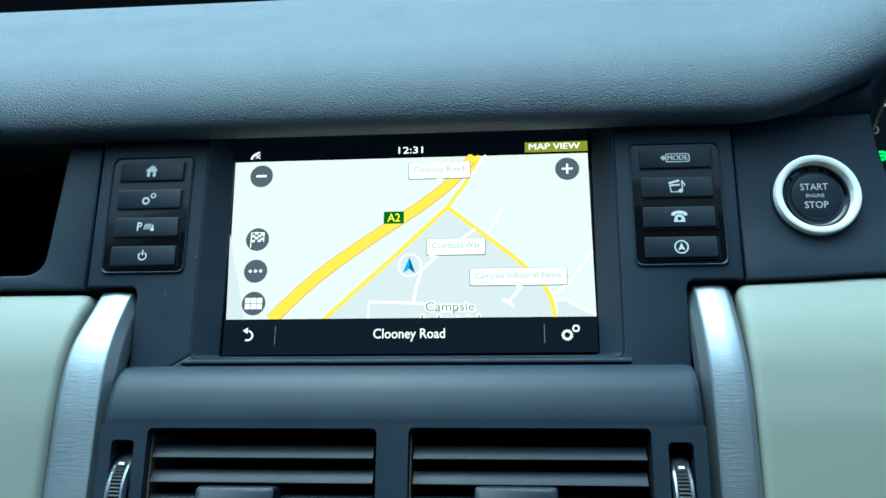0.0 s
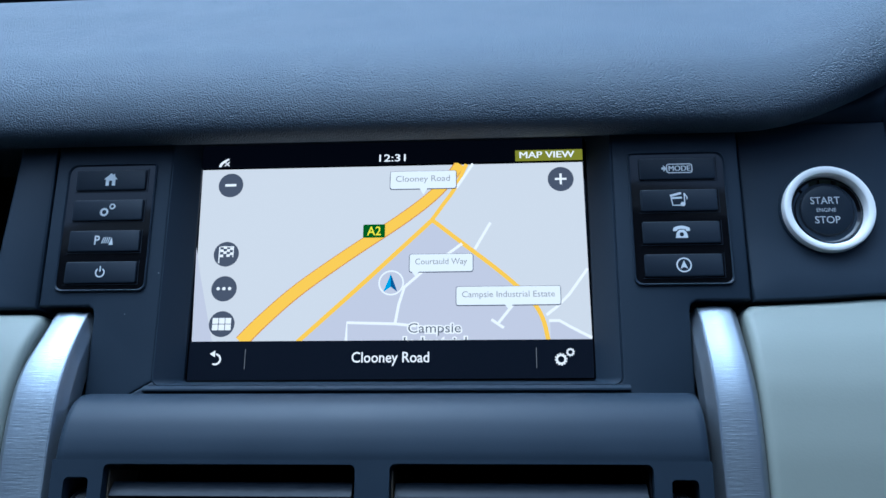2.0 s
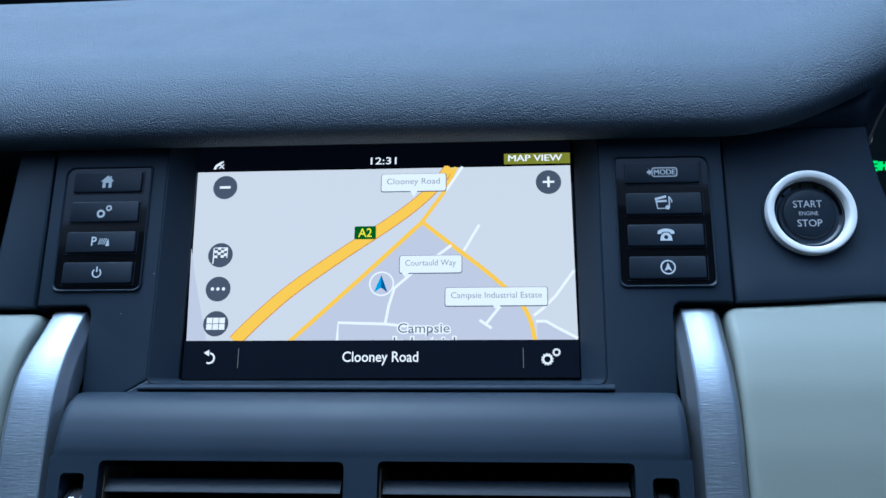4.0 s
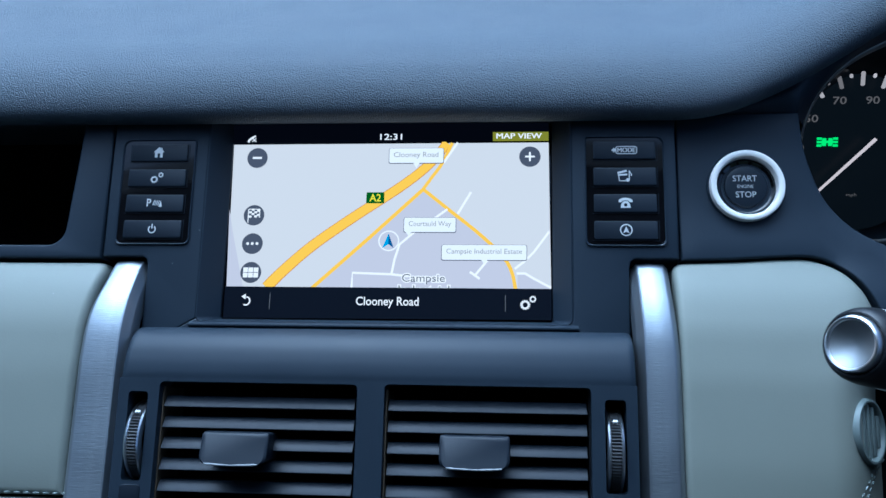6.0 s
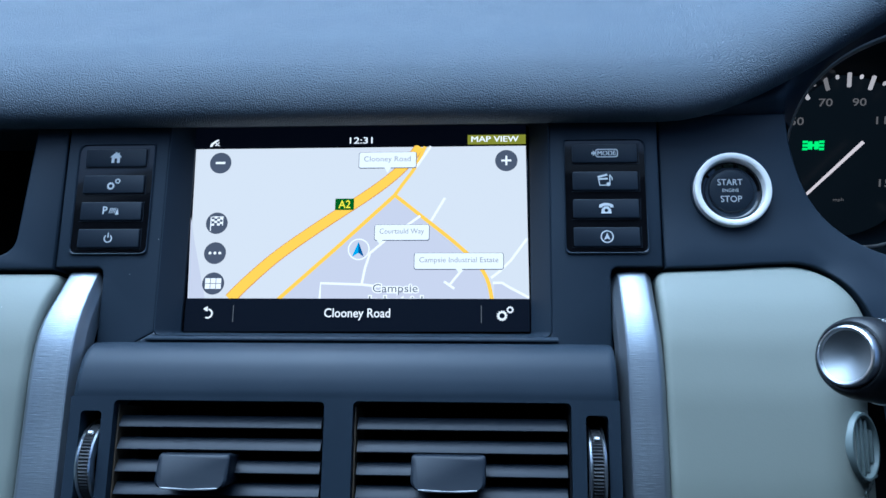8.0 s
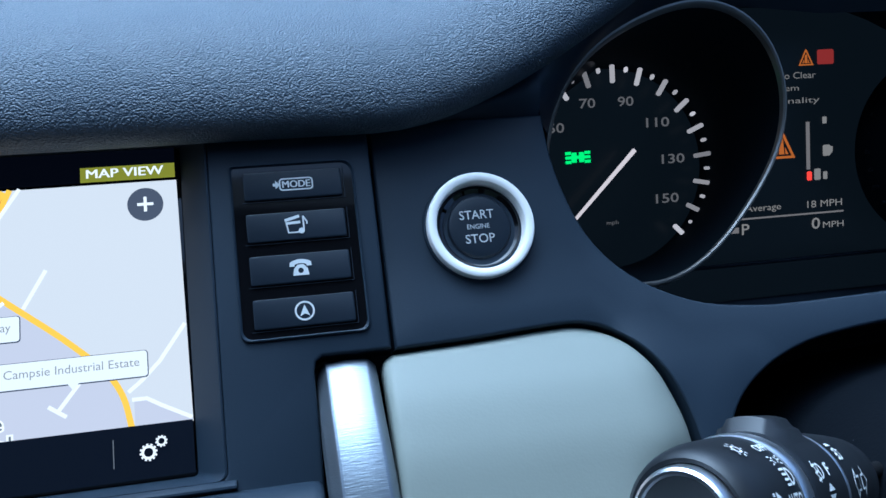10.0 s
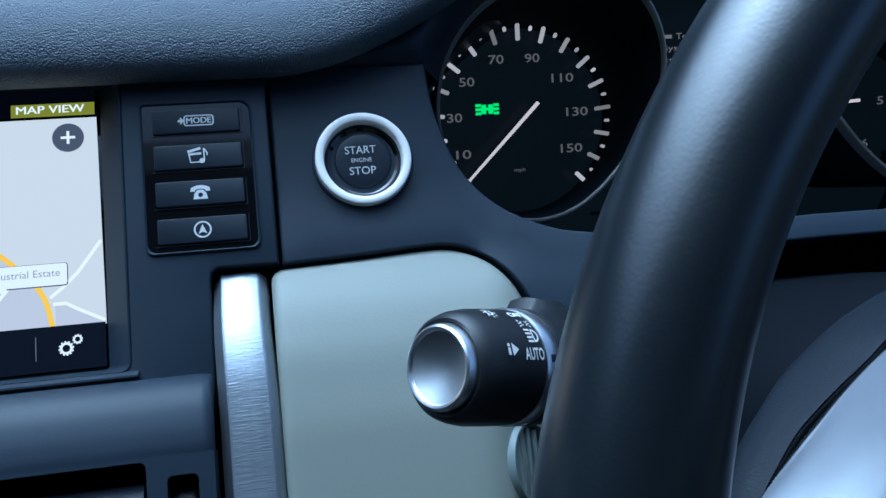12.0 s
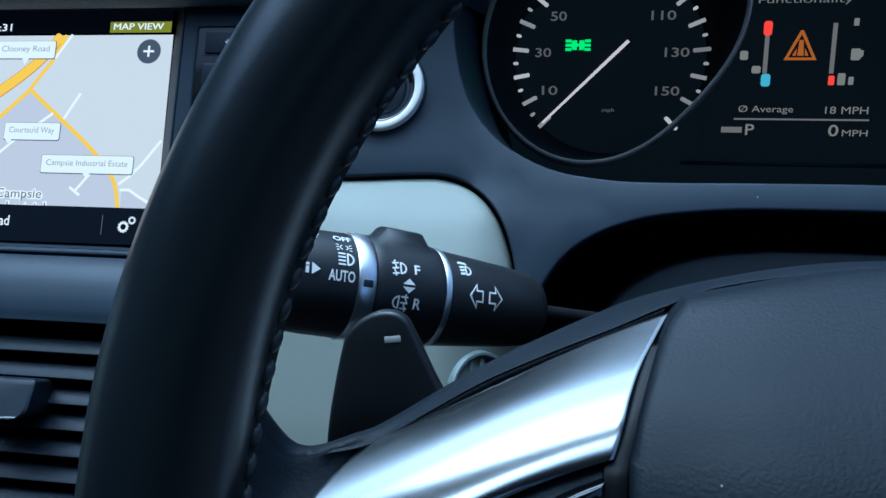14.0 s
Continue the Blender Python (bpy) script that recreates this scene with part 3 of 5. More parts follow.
# ---- vent housing ----
housing = thing("vent_housing", "dark rounded centre vent housing with two openings", "vent housing", (0, 0, -0.1))
ROLL = spline([(0.004, 0.0335), (-0.010, 0.0335), (-0.0175, 0.0325), (-0.0235, 0.0290), (-0.0280, 0.0230), (-0.0305, 0.0160), (-0.0315, 0.0100), (-0.0315, 0.0062)], 6)
bm = bmesh.new()
rings = []
for x, k in ((-0.1268, 1.0), (-0.1266, 0.35), (-0.1255, 0.08), (-0.1230, 0.0), (0.1230, 0.0), (0.1255, 0.08), (0.1266, 0.35), (0.1268, 1.0)):
    rings.append([(x, y + 0.006 * k, z - 0.004 * k) for y, z in ROLL])
loft(bm, rings, closed=False)
part("roll", bm, M_FASCIA, housing, "smooth rolled top edge", 50)
bm = bmesh.new()
face = [(-0.1268, 0.0062), (-0.1268, -0.105), (0.1268, -0.105), (0.1268, 0.0062)]
for hole in (rounded(-0.1060, -0.0800, -0.0070, 0.0046, 0.0022, 3), rounded(0.0062, -0.0800, 0.1052, 0.0050, 0.0022, 3),
             rounded(-0.1215, -0.0435, -0.1115, -0.0004, 0.0018, 3), rounded(0.1115, -0.0435, 0.1215, -0.0004, 0.0018, 3)):
    face = keyhole(face, hole)
plate(bm, face, -0.0315, 0.014, 0.0)
part("front", bm, M_FASCIA, housing, "", 30)
bm = bmesh.new()
for x0, x1, z1 in ((-0.1061, -0.0069, 0.0047), (0.0061, 0.1053, 0.0051)):
    o = rounded(x0, -0.0801, x1, z1, 0.0022, 3)
    loft(bm, [[(x, -0.0312, z) for x, z in o], [(x, 0.035, z) for x, z in o]], cap1=True)
for x0, x1 in ((-0.1216, -0.1114), (0.1114, 0.1216)):
    o = rounded(x0, -0.0436, x1, -0.0003, 0.0018, 3)
    loft(bm, [[(x, -0.0312, z) for x, z in o], [(x, 0.020, z) for x, z in o]], cap1=True)
part("duct", bm, M_VOID, housing, "black duct walls")


def air_vent(x0, x1, tab_x, tab_z):
    v = thing("air_vent", "dark slatted centre air vent with a sliding tab", "air vent", ((x0 + x1) / 2, -0.031, -0.138), group="centre air vents")
    w = (x1 - x0) / 2
    for k in range(8):
        z = 0.0332 - 0.0101 * k
        bm = bmesh.new()
        sec = [(0.0016, -0.0031), (0.0005, -0.0030), (0.0, -0.0026), (0.0002, -0.0021), (0.0030, 0.0020), (0.0038, 0.0026), (0.0056, 0.0028), (0.018, 0.0026), (0.018, 0.0010), (0.006, -0.0020)]
        loft(bm, [[(x, 0.0025 + y, z + q) for y, q in sec] for x in (-w + 0.0018, w - 0.0018)], cap0=True, cap1=True)
        part("slat", bm, M_SLAT, v)
    for s in (-1, 1):
        bm = bmesh.new()
        box(bm, (s * w - 0.0009 if s > 0 else -w + 0.0002, 0.004, -0.043), (s * w - 0.0002 if s > 0 else -w + 0.0009, 0.03, 0.0405), 0.0002)
        part("side_guide", bm, M_TAN if s < 0 else M_VOID, v)
    bm = bmesh.new()
    o = rounded(-0.0165, -0.0074, 0.0165, 0.0072, (0.0036, 0.0036, 0.0016, 0.0016), 6)
    o = [(x, z - 0.0010 * (1 - (x / 0.0165) ** 2) if z < -0.002 else z) for x, z in [p for a, b in zip(o, o[1:] + o[:1]) for p in ([a] if math.dist(a, b) < 0.01 else [a] + [(a[0] + (b[0] - a[0]) * k / 8, a[1] + (b[1] - a[1]) * k / 8) for k in range(1, 8)])]]
    rings = []
    for y, s, dz in ((0.012, 0.93, 0.0004), (0.002, 0.95, 0.0006), (-0.006, 0.985, 0.0006), (-0.0092, 1.0, 0.0004), (-0.0110, 0.98, 0.0002), (-0.0119, 0.91, -0.0002)):
        rings.append([(tab_x + px * s, y + (0.0040 * (pz + 0.0066) / 0.0138 if y < -0.001 else 0), tab_z + pz * s + dz) for px, pz in o])
    loft(bm, rings, cap0=True, cap1=True)
    tab = part("tab", bm, M_SLAT, v, "dark moulded sliding tab")
    bm = bmesh.new()
    rings = []
    for k in range(13):
        x = -0.0128 + 0.0256 * k / 12
        zc = tab_z - 0.0068 - 0.0009 * (1 - (x / 0.0165) ** 2)
        e = 1 if 0 < k < 12 else 0.5
        rings.append([(tab_x + x, -0.0114 + dy, zc + dz * e) for dy, dz in ((0.001, -0.0006), (-0.0008, -0.0005), (-0.0010, 0.0), (-0.0008, 0.0005), (0.001, 0.0006))])
    loft(bm, rings, cap0=True, cap1=True)
    part("tab_strip", bm, M_DULL, tab, "thin dull metal strip")
    return v


air_vent(-0.1060, -0.0070, -0.0070, 0.0114)
air_vent(0.0062, 0.1052, -0.0052, 0.0122)


def thumbwheel(x):
    t = thing("vent_thumbwheel", "knurled black vent thumbwheel with chrome edges", "thumbwheel", (x, -0.0157, -0.1243), group="vent thumbwheels")
    R = 0.0200
    bm = bmesh.new()
    n = 156
    rings = []
    for px, k in ((-0.0024, 0), (-0.0020, 1), (0.0020, 1), (0.0024, 0)):
        rings.append([(px, (R - 0.0008 + (0.0006 if (i % 2 and k) else 0)) * math.cos(2 * math.pi * i / n), (R - 0.0008 + (0.0006 if (i % 2 and k) else 0)) * math.sin(2 * math.pi * i / n)) for i in range(n)])
    loft(bm, rings, cap0=True, cap1=True)
    part("knurled_band", bm, M_RUBBER, t, "", 20)
    for s in (-1, 1):
        bm = bmesh.new()
        prof = [(0.0024, R - 0.003), (0.0024, R - 0.0004), (0.0029, R + 0.0003), (0.0036, R - 0.0002), (0.0040, R - 0.002), (0.0040, R - 0.004)]
        loft(bm, [[(s * px, r * math.cos(2 * math.pi * i / 64), r * math.sin(2 * math.pi * i / 64)) for i in range(64)] for px, r in prof])
        part("rim", bm, M_CHROME, t, "chrome rim")
    bm = bmesh.new()
    a = radians(137)
    box(bm, (-0.0012, -0.0008, -0.0004), (0.0012, 0.0008, 0.0008), 0.0002)
    turned(bm, Matrix.Translation((0, math.cos(a) * R, math.sin(a) * R)) @ Matrix.Rotation(a - radians(90), 4, "X"))
    part("pointer", bm, M_MARK, t, "white pointer mark")


thumbwheel(-0.1163), thumbwheel(0.1163)
for sx in (-1, 1):
    bm = bmesh.new()
    plate(bm, rounded(sx * 0.1165 - 0.0052, -0.0550, sx * 0.1165 + 0.0052, -0.0450, 0.0018, 4), -0.0319, 0.001, 0.0003)
    part("marker_plate", bm, M_SLAT, housing, "small satin marker below the thumbwheel")


# ---- infotainment display ----
display = thing("infotainment_display", "lit car touchscreen showing a road map with dark bars", "display")
L = 0.0002  # one print layer


def layer(k):
    return 0.0006 - L * k


bm = bmesh.new()
box(bm, (-0.0905, 0.0008, -0.0615), (0.0905, 0.008, 0.0520), 0.0006)
part("panel", bm, M_GLOSS, display, "black glass panel")
part("top_bar", flat(bmesh.new(), [(-0.0890, 0.0384), (0.0872, 0.0388), (0.0872, 0.0495), (-0.0890, 0.0495)], layer(11)), M_BAR, display, "black status bar")
part("bottom_bar", flat(bmesh.new(), [(-0.0872, -0.0598), (0.0882, -0.0592), (0.0882, -0.0428), (-0.0872, -0.0428)], layer(11)), M_BAR2, display, "dark navy button bar")
MAPBOX = [(-0.0872, -0.0430), (0.0882, -0.0432), (0.0872, 0.0386), (-0.0890, 0.0384)]
part("map_ground", flat(bmesh.new(), MAPBOX, layer(1)), M_MAP, display, "pale blue map")
area = flat(bmesh.new(), [(-0.0398, -0.0429), (0.0190, 0.0120), (0.0500, -0.0130), (0.0630, -0.0260), (0.0690, -0.0350), (0.0700, -0.0431)], layer(2))
flat(area, [(-0.0888, 0.001), (-0.0872, -0.0430), (-0.0780, -0.0430), (-0.0860, -0.012)], layer(2))
flat(area, [(0.0705, -0.0431), (0.0705, -0.034), (0.078, -0.036), (0.0880, -0.0425), (0.0880, -0.0431)], layer(2))
part("map_area", area, M_AREA, display, "lilac map area")

main = tup(spline([(-0.0650, -0.0430), (-0.0560, -0.0335), (-0.0405, -0.0195), (-0.0185, -0.0035), (0.0045, 0.0120), (0.0180, 0.0225), (0.0262, 0.0310), (0.0315, 0.0386)], 6))
bm = bmesh.new()
ribbon(bm, main, 0.0064, layer(3), 0.0051)
part("road_edge", bm, M_EDGE, display, "thin brown road edges")
bm = bmesh.new()
ribbon(bm, main, 0.0056, layer(4), 0.0043)
part("main_road", bm, M_ROAD, display, "orange main road")
bm = bmesh.new()
ribbon(bm, [(-0.0398, -0.0430), (-0.010, -0.0155), (0.0190, 0.0120)], 0.0020, layer(3))
ribbon(bm, tup(spline([(0.0190, 0.0120), (0.0235, 0.0185), (0.0290, 0.0265), (0.0345, 0.0384)], 4)), 0.0018, layer(5))
ribbon(bm, tup(spline([(0.0190, 0.0120), (0.0345, -0.0005), (0.0500, -0.0130), (0.0620, -0.0245), (0.0672, -0.0330), (0.0695, -0.0431)], 5)), 0.0019, layer(3))
part("side_road", bm, M_ROAD, display, "orange side roads")
bm = bmesh.new()
for line in ([(0.0452, 0.0102), (0.0382, -0.0020)], [(0.0325, 0.0006), (0.0250, -0.0050), (0.0150, -0.0120), (0.0070, -0.0190), (0.0046, -0.0270), (0.0032, -0.0352)],
             [(-0.0182, -0.0430), (-0.0180, -0.0347), (0.0032, -0.0354), (0.0125, -0.0364)], [(0.0874, -0.0115), (0.0790, -0.0230), (0.0735, -0.0285), (0.0690, -0.0320)],
             [(0.0700, -0.0345), (0.0745, -0.0345), (0.0790, -0.0372), (0.0880, -0.0420)], [(0.0452, -0.0338), (0.0505, -0.0375)], [(0.0480, -0.0356), (0.0545, -0.0275)], [(0.0300, 0.0270), (0.0375, 0.0385)]):
    ribbon(bm, line, 0.00125, layer(6))
part("lane", bm, M_LANE, display, "white lanes")


def card(x0, z0, x1, z1, tip, text, tx0, tx1, tz0, tz1):
    bm = bmesh.new()
    flat(bm, rounded(x0, z0, x1, z1, 0.0009, 3), layer(8))
    flat(bm, [(tip[0] - 0.0018, z0 + 0.0002), (tip[0] + 0.0018, z0 + 0.0002), tip], layer(8))
    c = part("label_card", bm, M_CARD, display, "white map label")
    part("lettering", words(text, tx0, tx1, tz0, tz1, layer(9)), M_SOFTINK, c, "grey lettering")
    bm = bmesh.new()
    flat(bm, rounded(x0 - 0.0003, z0 - 0.0004, x1 + 0.0003, z1 + 0.0002, 0.0011, 3), layer(7))
    part("card_edge", bm, M_DISC, c)


card(-0.0002, 0.0268, 0.0298, 0.0352, (0.0150, 0.0238), "Clooney Road", 0.0023, 0.0270, 0.0292, 0.0330)
card(0.0092, -0.0122, 0.0372, -0.0042, (0.0118, -0.0142), "Courtauld Way", 0.0117, 0.0347, -0.0098, -0.0062)
card(0.0300, -0.0274, 0.0752, -0.0192, (0.0528, -0.0296), "Campsie Industrial Estate", 0.0325, 0.0728, -0.0249, -0.0213)
bm = bmesh.new()
flat(bm, rounded(-0.0121, 0.0039, -0.0022, 0.0101, 0.0004, 2), layer(7))
sign = part("road_sign", bm, M_SIGN, display, "green road number sign")
part("lettering", words("A2", -0.0103, -0.0040, 0.0049, 0.0091, layer(8), True), M_YELLOW, sign, "yellow lettering")
bm = bmesh.new()
arc(bm, 0.0012, -0.0172, 0.0050, 0.0057, 0, 360, layer(10))
pos = part("position_ring", bm, M_WHITE, display, "white ring round the position arrow")
part("position_fill", flat(bmesh.new(), disc(0.0012, -0.0172, 0.0050), layer(7)), M_AREA, pos)
part("position_arrow", flat(bmesh.new(), [(0.0010, -0.0132), (-0.0022, -0.0212), (0.0010, -0.0190)], layer(10)), M_BLUE, pos, "blue position arrow")
part("position_arrow", flat(bmesh.new(), [(0.0010, -0.0132), (0.0010, -0.0190), (0.0040, -0.0212)], layer(10)), M_NAVY, pos, "dark blue half of the arrow")
# place name, its second line cut by the bar
part("name_halo", words("Campsie", 0.0084, 0.0326, -0.0414, -0.0346, layer(7), 0.09), M_LANE, display, "white outline of the place name")
lower = words("Industrial", 0.0066, 0.0351, -0.0472, -0.0408, layer(7), 0.09)
bmesh.ops.bisect_plane(lower, geom=lower.verts[:] + lower.edges[:] + lower.faces[:], plane_co=(0, 0, -0.0431), plane_no=(0, 0, 1), clear_inner=True)
part("name_halo", lower, M_LANE, display, "white outline of the cut-off place name")
part("place_name", merged(words("Campsie", 0.0090, 0.0320, -0.0408, -0.0352, layer(8))), M_INK, display, "grey place name")
bm = words("Industrial", 0.0072, 0.0345, -0.0466, -0.0414, layer(8))
bmesh.ops.bisect_plane(bm, geom=bm.verts[:] + bm.edges[:] + bm.faces[:], plane_co=(0, 0, -0.0431), plane_no=(0, 0, 1), clear_inner=True)
part("place_name", bm, M_INK, display, "cut-off grey place name")


def round_key(x, z, draw):
    k = part("round_key", flat(bmesh.new(), disc(x, z, 0.0058), layer(9)), M_DISC, display, "round slate-grey screen key")
    bm = bmesh.new()
    draw(bm, x, z, layer(10))
    part("sign", bm, M_WHITE, k, "white sign")


def bar(bm, x0, z0, x1, z1, y):
    return flat(bm, [(x0, z0), (x1, z0), (x1, z1), (x0, z1)], y)


def draw_minus(bm, x, z, y):
    bar(bm, x - 0.0026, z - 0.0006, x + 0.0026, z + 0.0006, y)


def draw_plus(bm, x, z, y):
    flat(bm, [(x - 0.0026, z - 0.0005), (x - 0.0005, z - 0.0005), (x - 0.0005, z - 0.0026), (x + 0.0005, z - 0.0026), (x + 0.0005, z - 0.0005), (x + 0.0026, z - 0.0005),
              (x + 0.0026, z + 0.0005), (x + 0.0005, z + 0.0005), (x + 0.0005, z + 0.0026), (x - 0.0005, z + 0.0026), (x - 0.0005, z + 0.0005), (x - 0.0026, z + 0.0005)], y)


def draw_dots(bm, x, z, y):
    for d in (-0.0026, 0, 0.0026):
        flat(bm, disc(x + d, z, 0.0008, 12), y)


def draw_grid(bm, x, z, y):
    for i in range(3):
        for j in range(2):
            bar(bm, x - 0.0042 + 0.0029 * i, z - 0.0028 + 0.0029 * j, x - 0.0042 + 0.0029 * i + 0.0026, z - 0.0028 + 0.0029 * j + 0.0026, y)


def draw_flag(bm, x, z, y):
    for i in range(4):
        for j in range(4):
            if (i + j) % 2 == 0:
                s = 0.0003 * math.sin(i * 1.4)
                bar(bm, x - 0.0028 + 0.0015 * i, z - 0.0014 + 0.0012 * j + s, x - 0.0028 + 0.0015 * i + 0.0015, z - 0.0014 + 0.0012 * j + 0.0012 + s, y)
    bar(bm, x - 0.0034, z - 0.0042, x - 0.0029, z + 0.0034, y)
    bar(bm, x - 0.0028, z + 0.0032, x + 0.0032, z + 0.0036, y)
    bar(bm, x + 0.0030, z - 0.0014, x + 0.0034, z + 0.0036, y)


def gear(bm, x, z, r, y, teeth=10):
    arc(bm, x, z, r * 0.62, r, 0, 360, y, 24)
    for i in range(teeth):
        a0 = 360 * i / teeth
        arc(bm, x, z, r * 0.98, r * 1.22, a0, a0 + 180 / teeth, y, 3)


round_key(-0.0745, 0.0300, draw_minus)
round_key(0.0770, 0.0300, draw_plus)
round_key(-0.0742, -0.0030, draw_flag)
round_key(-0.0740, -0.0190, draw_dots)
round_key(-0.0738, -0.0350, draw_grid)
part("clock_text", words("12:31", -0.0055, 0.0067, 0.0398, 0.0434, layer(13), True), M_WHITE, display, "white clock digits")
part("map_view_tab", flat(bmesh.new(), [(0.0568, 0.0388), (0.0871, 0.0388), (0.0871, 0.0440), (0.0568, 0.0440)], layer(12)), M_OLIVE, display, "olive header tab")
part("header_text", heavy("MAP VIEW", 0.0588, 0.0834, 0.0401, 0.0432, layer(13), 0.00012), M_WHITE, display, "white header text")
bm = bmesh.new()
arc(bm, -0.0770, 0.0386, 0.0024, 0.0036, 100, 175, layer(13), 8)
flat(bm, [(-0.0778, 0.0410), (-0.0758, 0.0424), (-0.0762, 0.0430), (-0.0784, 0.0420)], layer(13))
for s in (-1, 1):
    ribbon(bm, [(-0.0778, 0.0402 - s * 0.0010), (-0.0756, 0.0402 + s * 0.0010)], 0.0005, layer(13 + (s > 0)))
part("phone_sign", bm, M_WHITE, display, "white phone symbol")
part("street_text", words("Clooney Road", -0.0152, 0.0184, -0.0539, -0.0478, layer(13), True), M_WHITE, display, "white street name")
for dx in (-0.0622, 0.0640):
    part("divider", bar(bmesh.new(), dx, -0.0551, dx + 0.0003, -0.0463, layer(13)), M_INK, display, "thin grey divider")
bm = bmesh.new()
arc(bm, -0.0752, -0.0507, 0.0018, 0.0026, -120, 85, layer(13), 16)
flat(bm, [(-0.0754, -0.0498), (-0.0754, -0.0468), (-0.0778, -0.0483)], layer(13))
part("back_sign", bm, M_WHITE, display, "white back arrow")
bm = bmesh.new()
gear(bm, 0.0745, -0.0514, 0.0022, layer(13), 12)
gear(bm, 0.0785, -0.0484, 0.0015, layer(14), 10)
part("settings_sign", bm, M_WHITE, display, "white gear symbols")


# ---- button panels ----
def button_panel(side):
    label = "gloss black panel of four dark buttons beside the display"
    p = thing("button_panel", label, "button panel", (side * 0.126, -0.012, 0.0075), group="button panels beside the display")
    bm = bmesh.new()
    r = (0.0032, 0.0032, 0.0040, 0.0012) if side > 0 else (0.0032, 0.0032, 0.0012, 0.0040)
    lo, hi = rounded(-0.0207, -0.0297, 0.0207, 0.0297, r), rounded(-0.0198, -0.0288, 0.0198, 0.0288, r)
    loft(bm, [[(x, 0.001, z) for x, z in lo], [(x, -0.0007, z) for x, z in lo], [(x, -0.0010, z) for x, z in inset(lo, 0.0004)], [(x, -0.0004, z) for x, z in hi]])
    part("rim", bm, M_FASCIA, p, "thin satin rim")
    bm = bmesh.new()
    plate(bm, hi, -0.0003, 0.001, 0.0)
    part("plate", bm, M_GLOSS, p, "gloss black plate", 0)
    out = []
    for k in range(4):
        z = 0.0218 - 0.01435 * k
        bm = bmesh.new()
        o = rounded(-0.0162, -0.0049, 0.0162, 0.0049, 0.0008, 3)
        rings = [[(x, y, z + pz) for x, pz in (inset(o, d) if d else o)] for d, y in ((0, 0.0), (0, -0.0008), (0.0002, -0.0012), (0.0005, -0.0013))]
        loft(bm, rings, cap0=True, cap1=True)
        b = part("button", bm, M_BUTTON, p, "dark rectangular push button")
        bm = bmesh.new()
        for e0, e1 in (((-0.0169, -0.0054), (0.0169, -0.0054)), ((0.0169, -0.0054), (0.0169, 0.0054))):
            ribbon(bm, [(e0[0], z + e0[1]), (e1[0], z + e1[1])], 0.00025, -0.0006)
        part("edge_line", bm, M_SLAT, b)
        out.append((b, z))
    return out


def sign(b, bm):
    part("sign", bm, M_MARK, b, "white printed symbol")


SY = -0.0015
left = button_panel(-1)
b, z = left[0]
bm = bmesh.new()
flat(bm, [(-0.0022, z - 0.0028), (-0.0007, z - 0.0028), (-0.0007, z - 0.0004), (0.0007, z - 0.0004), (0.0007, z - 0.0028), (0.0022, z - 0.0028), (0.0022, z + 0.0002), (0.0032, z + 0.0002), (0.0018, z + 0.0017), (0.0018, z + 0.0028), (0.0011, z + 0.0028), (0.0011, z + 0.0022), (0, z + 0.0032), (-0.0032, z + 0.0002), (-0.0022, z + 0.0002)], SY)
sign(b, bm)
b, z = left[1]
bm = bmesh.new()
gear(bm, -0.0013, z - 0.0010, 0.0017, SY, 12)
gear(bm, 0.0022, z + 0.0016, 0.0012, SY, 10)
sign(b, bm)
b, z = left[2]
bm = words("P", -0.0042, -0.0018, z - 0.0018, z + 0.0024, SY, True)
for k in range(4):
    ribbon(bm, [(-0.0008 + 0.0009 * k, z - 0.0012), (0.0001 + 0.0009 * k, z + 0.0016)], 0.0004, SY)
flat(bm, [(0.0024, z - 0.0020), (0.0044, z - 0.0020), (0.0036, z + 0.0016)], SY)
sign(b, bm)
b, z = left[3]
bm = bmesh.new()
arc(bm, 0, z - 0.0002, 0.0016, 0.0022, 125, 415, SY, 24)
bar(bm, -0.0003, z + 0.0002, 0.0003, z + 0.0028, SY)
sign(b, bm)
right = button_panel(1)
b, z = right[0]
bm = bmesh.new()
o = rounded(-0.0046, z - 0.0022, 0.0066, z + 0.0022, 0.0012, 4)
i = inset(o, 0.0005)
vo = [bm.verts.new((x, SY, q)) for x, q in o]
vi = [bm.verts.new((x, SY, q)) for x, q in i]
for k in range(len(o)):
    bm.faces.new((vo[k], vo[(k + 1) % len(o)], vi[(k + 1) % len(o)], vi[k]))
flat(bm, [(-0.0066, z - 0.0005), (-0.0058, z - 0.0005), (-0.0058, z - 0.0015), (-0.0042, z), (-0.0058, z + 0.0015), (-0.0058, z + 0.0005), (-0.0066, z + 0.0005)], SY - 0.0001)
sign(b, merged(bm, heavy("MODE", -0.0035, 0.0056, z - 0.0012, z + 0.0012, SY - 0.0001, 0.0001)))
b, z = right[1]
bm = bmesh.new()
ribbon(bm, [(-0.0034, z + 0.0012), (-0.0028, z - 0.0024), (0.0006, z - 0.0024)], 0.0005, SY)
ribbon(bm, [(-0.0034, z + 0.0008), (0.0012, z + 0.0010)], 0.0009, SY)
ribbon(bm, [(-0.0038, z + 0.0018), (0.0010, z + 0.0031)], 0.0010, SY)
ribbon(bm, [(0.0022, z - 0.0020), (0.0022, z + 0.0030)], 0.0005, SY - 0.0001)
ribbon(bm, [(0.0022, z + 0.0030), (0.0034, z + 0.0010), (0.0032, z + 0.0002)], 0.0005, SY)
flat(bm, disc(0.0014, z - 0.0020, 0.0010, 14), SY - 0.0002)
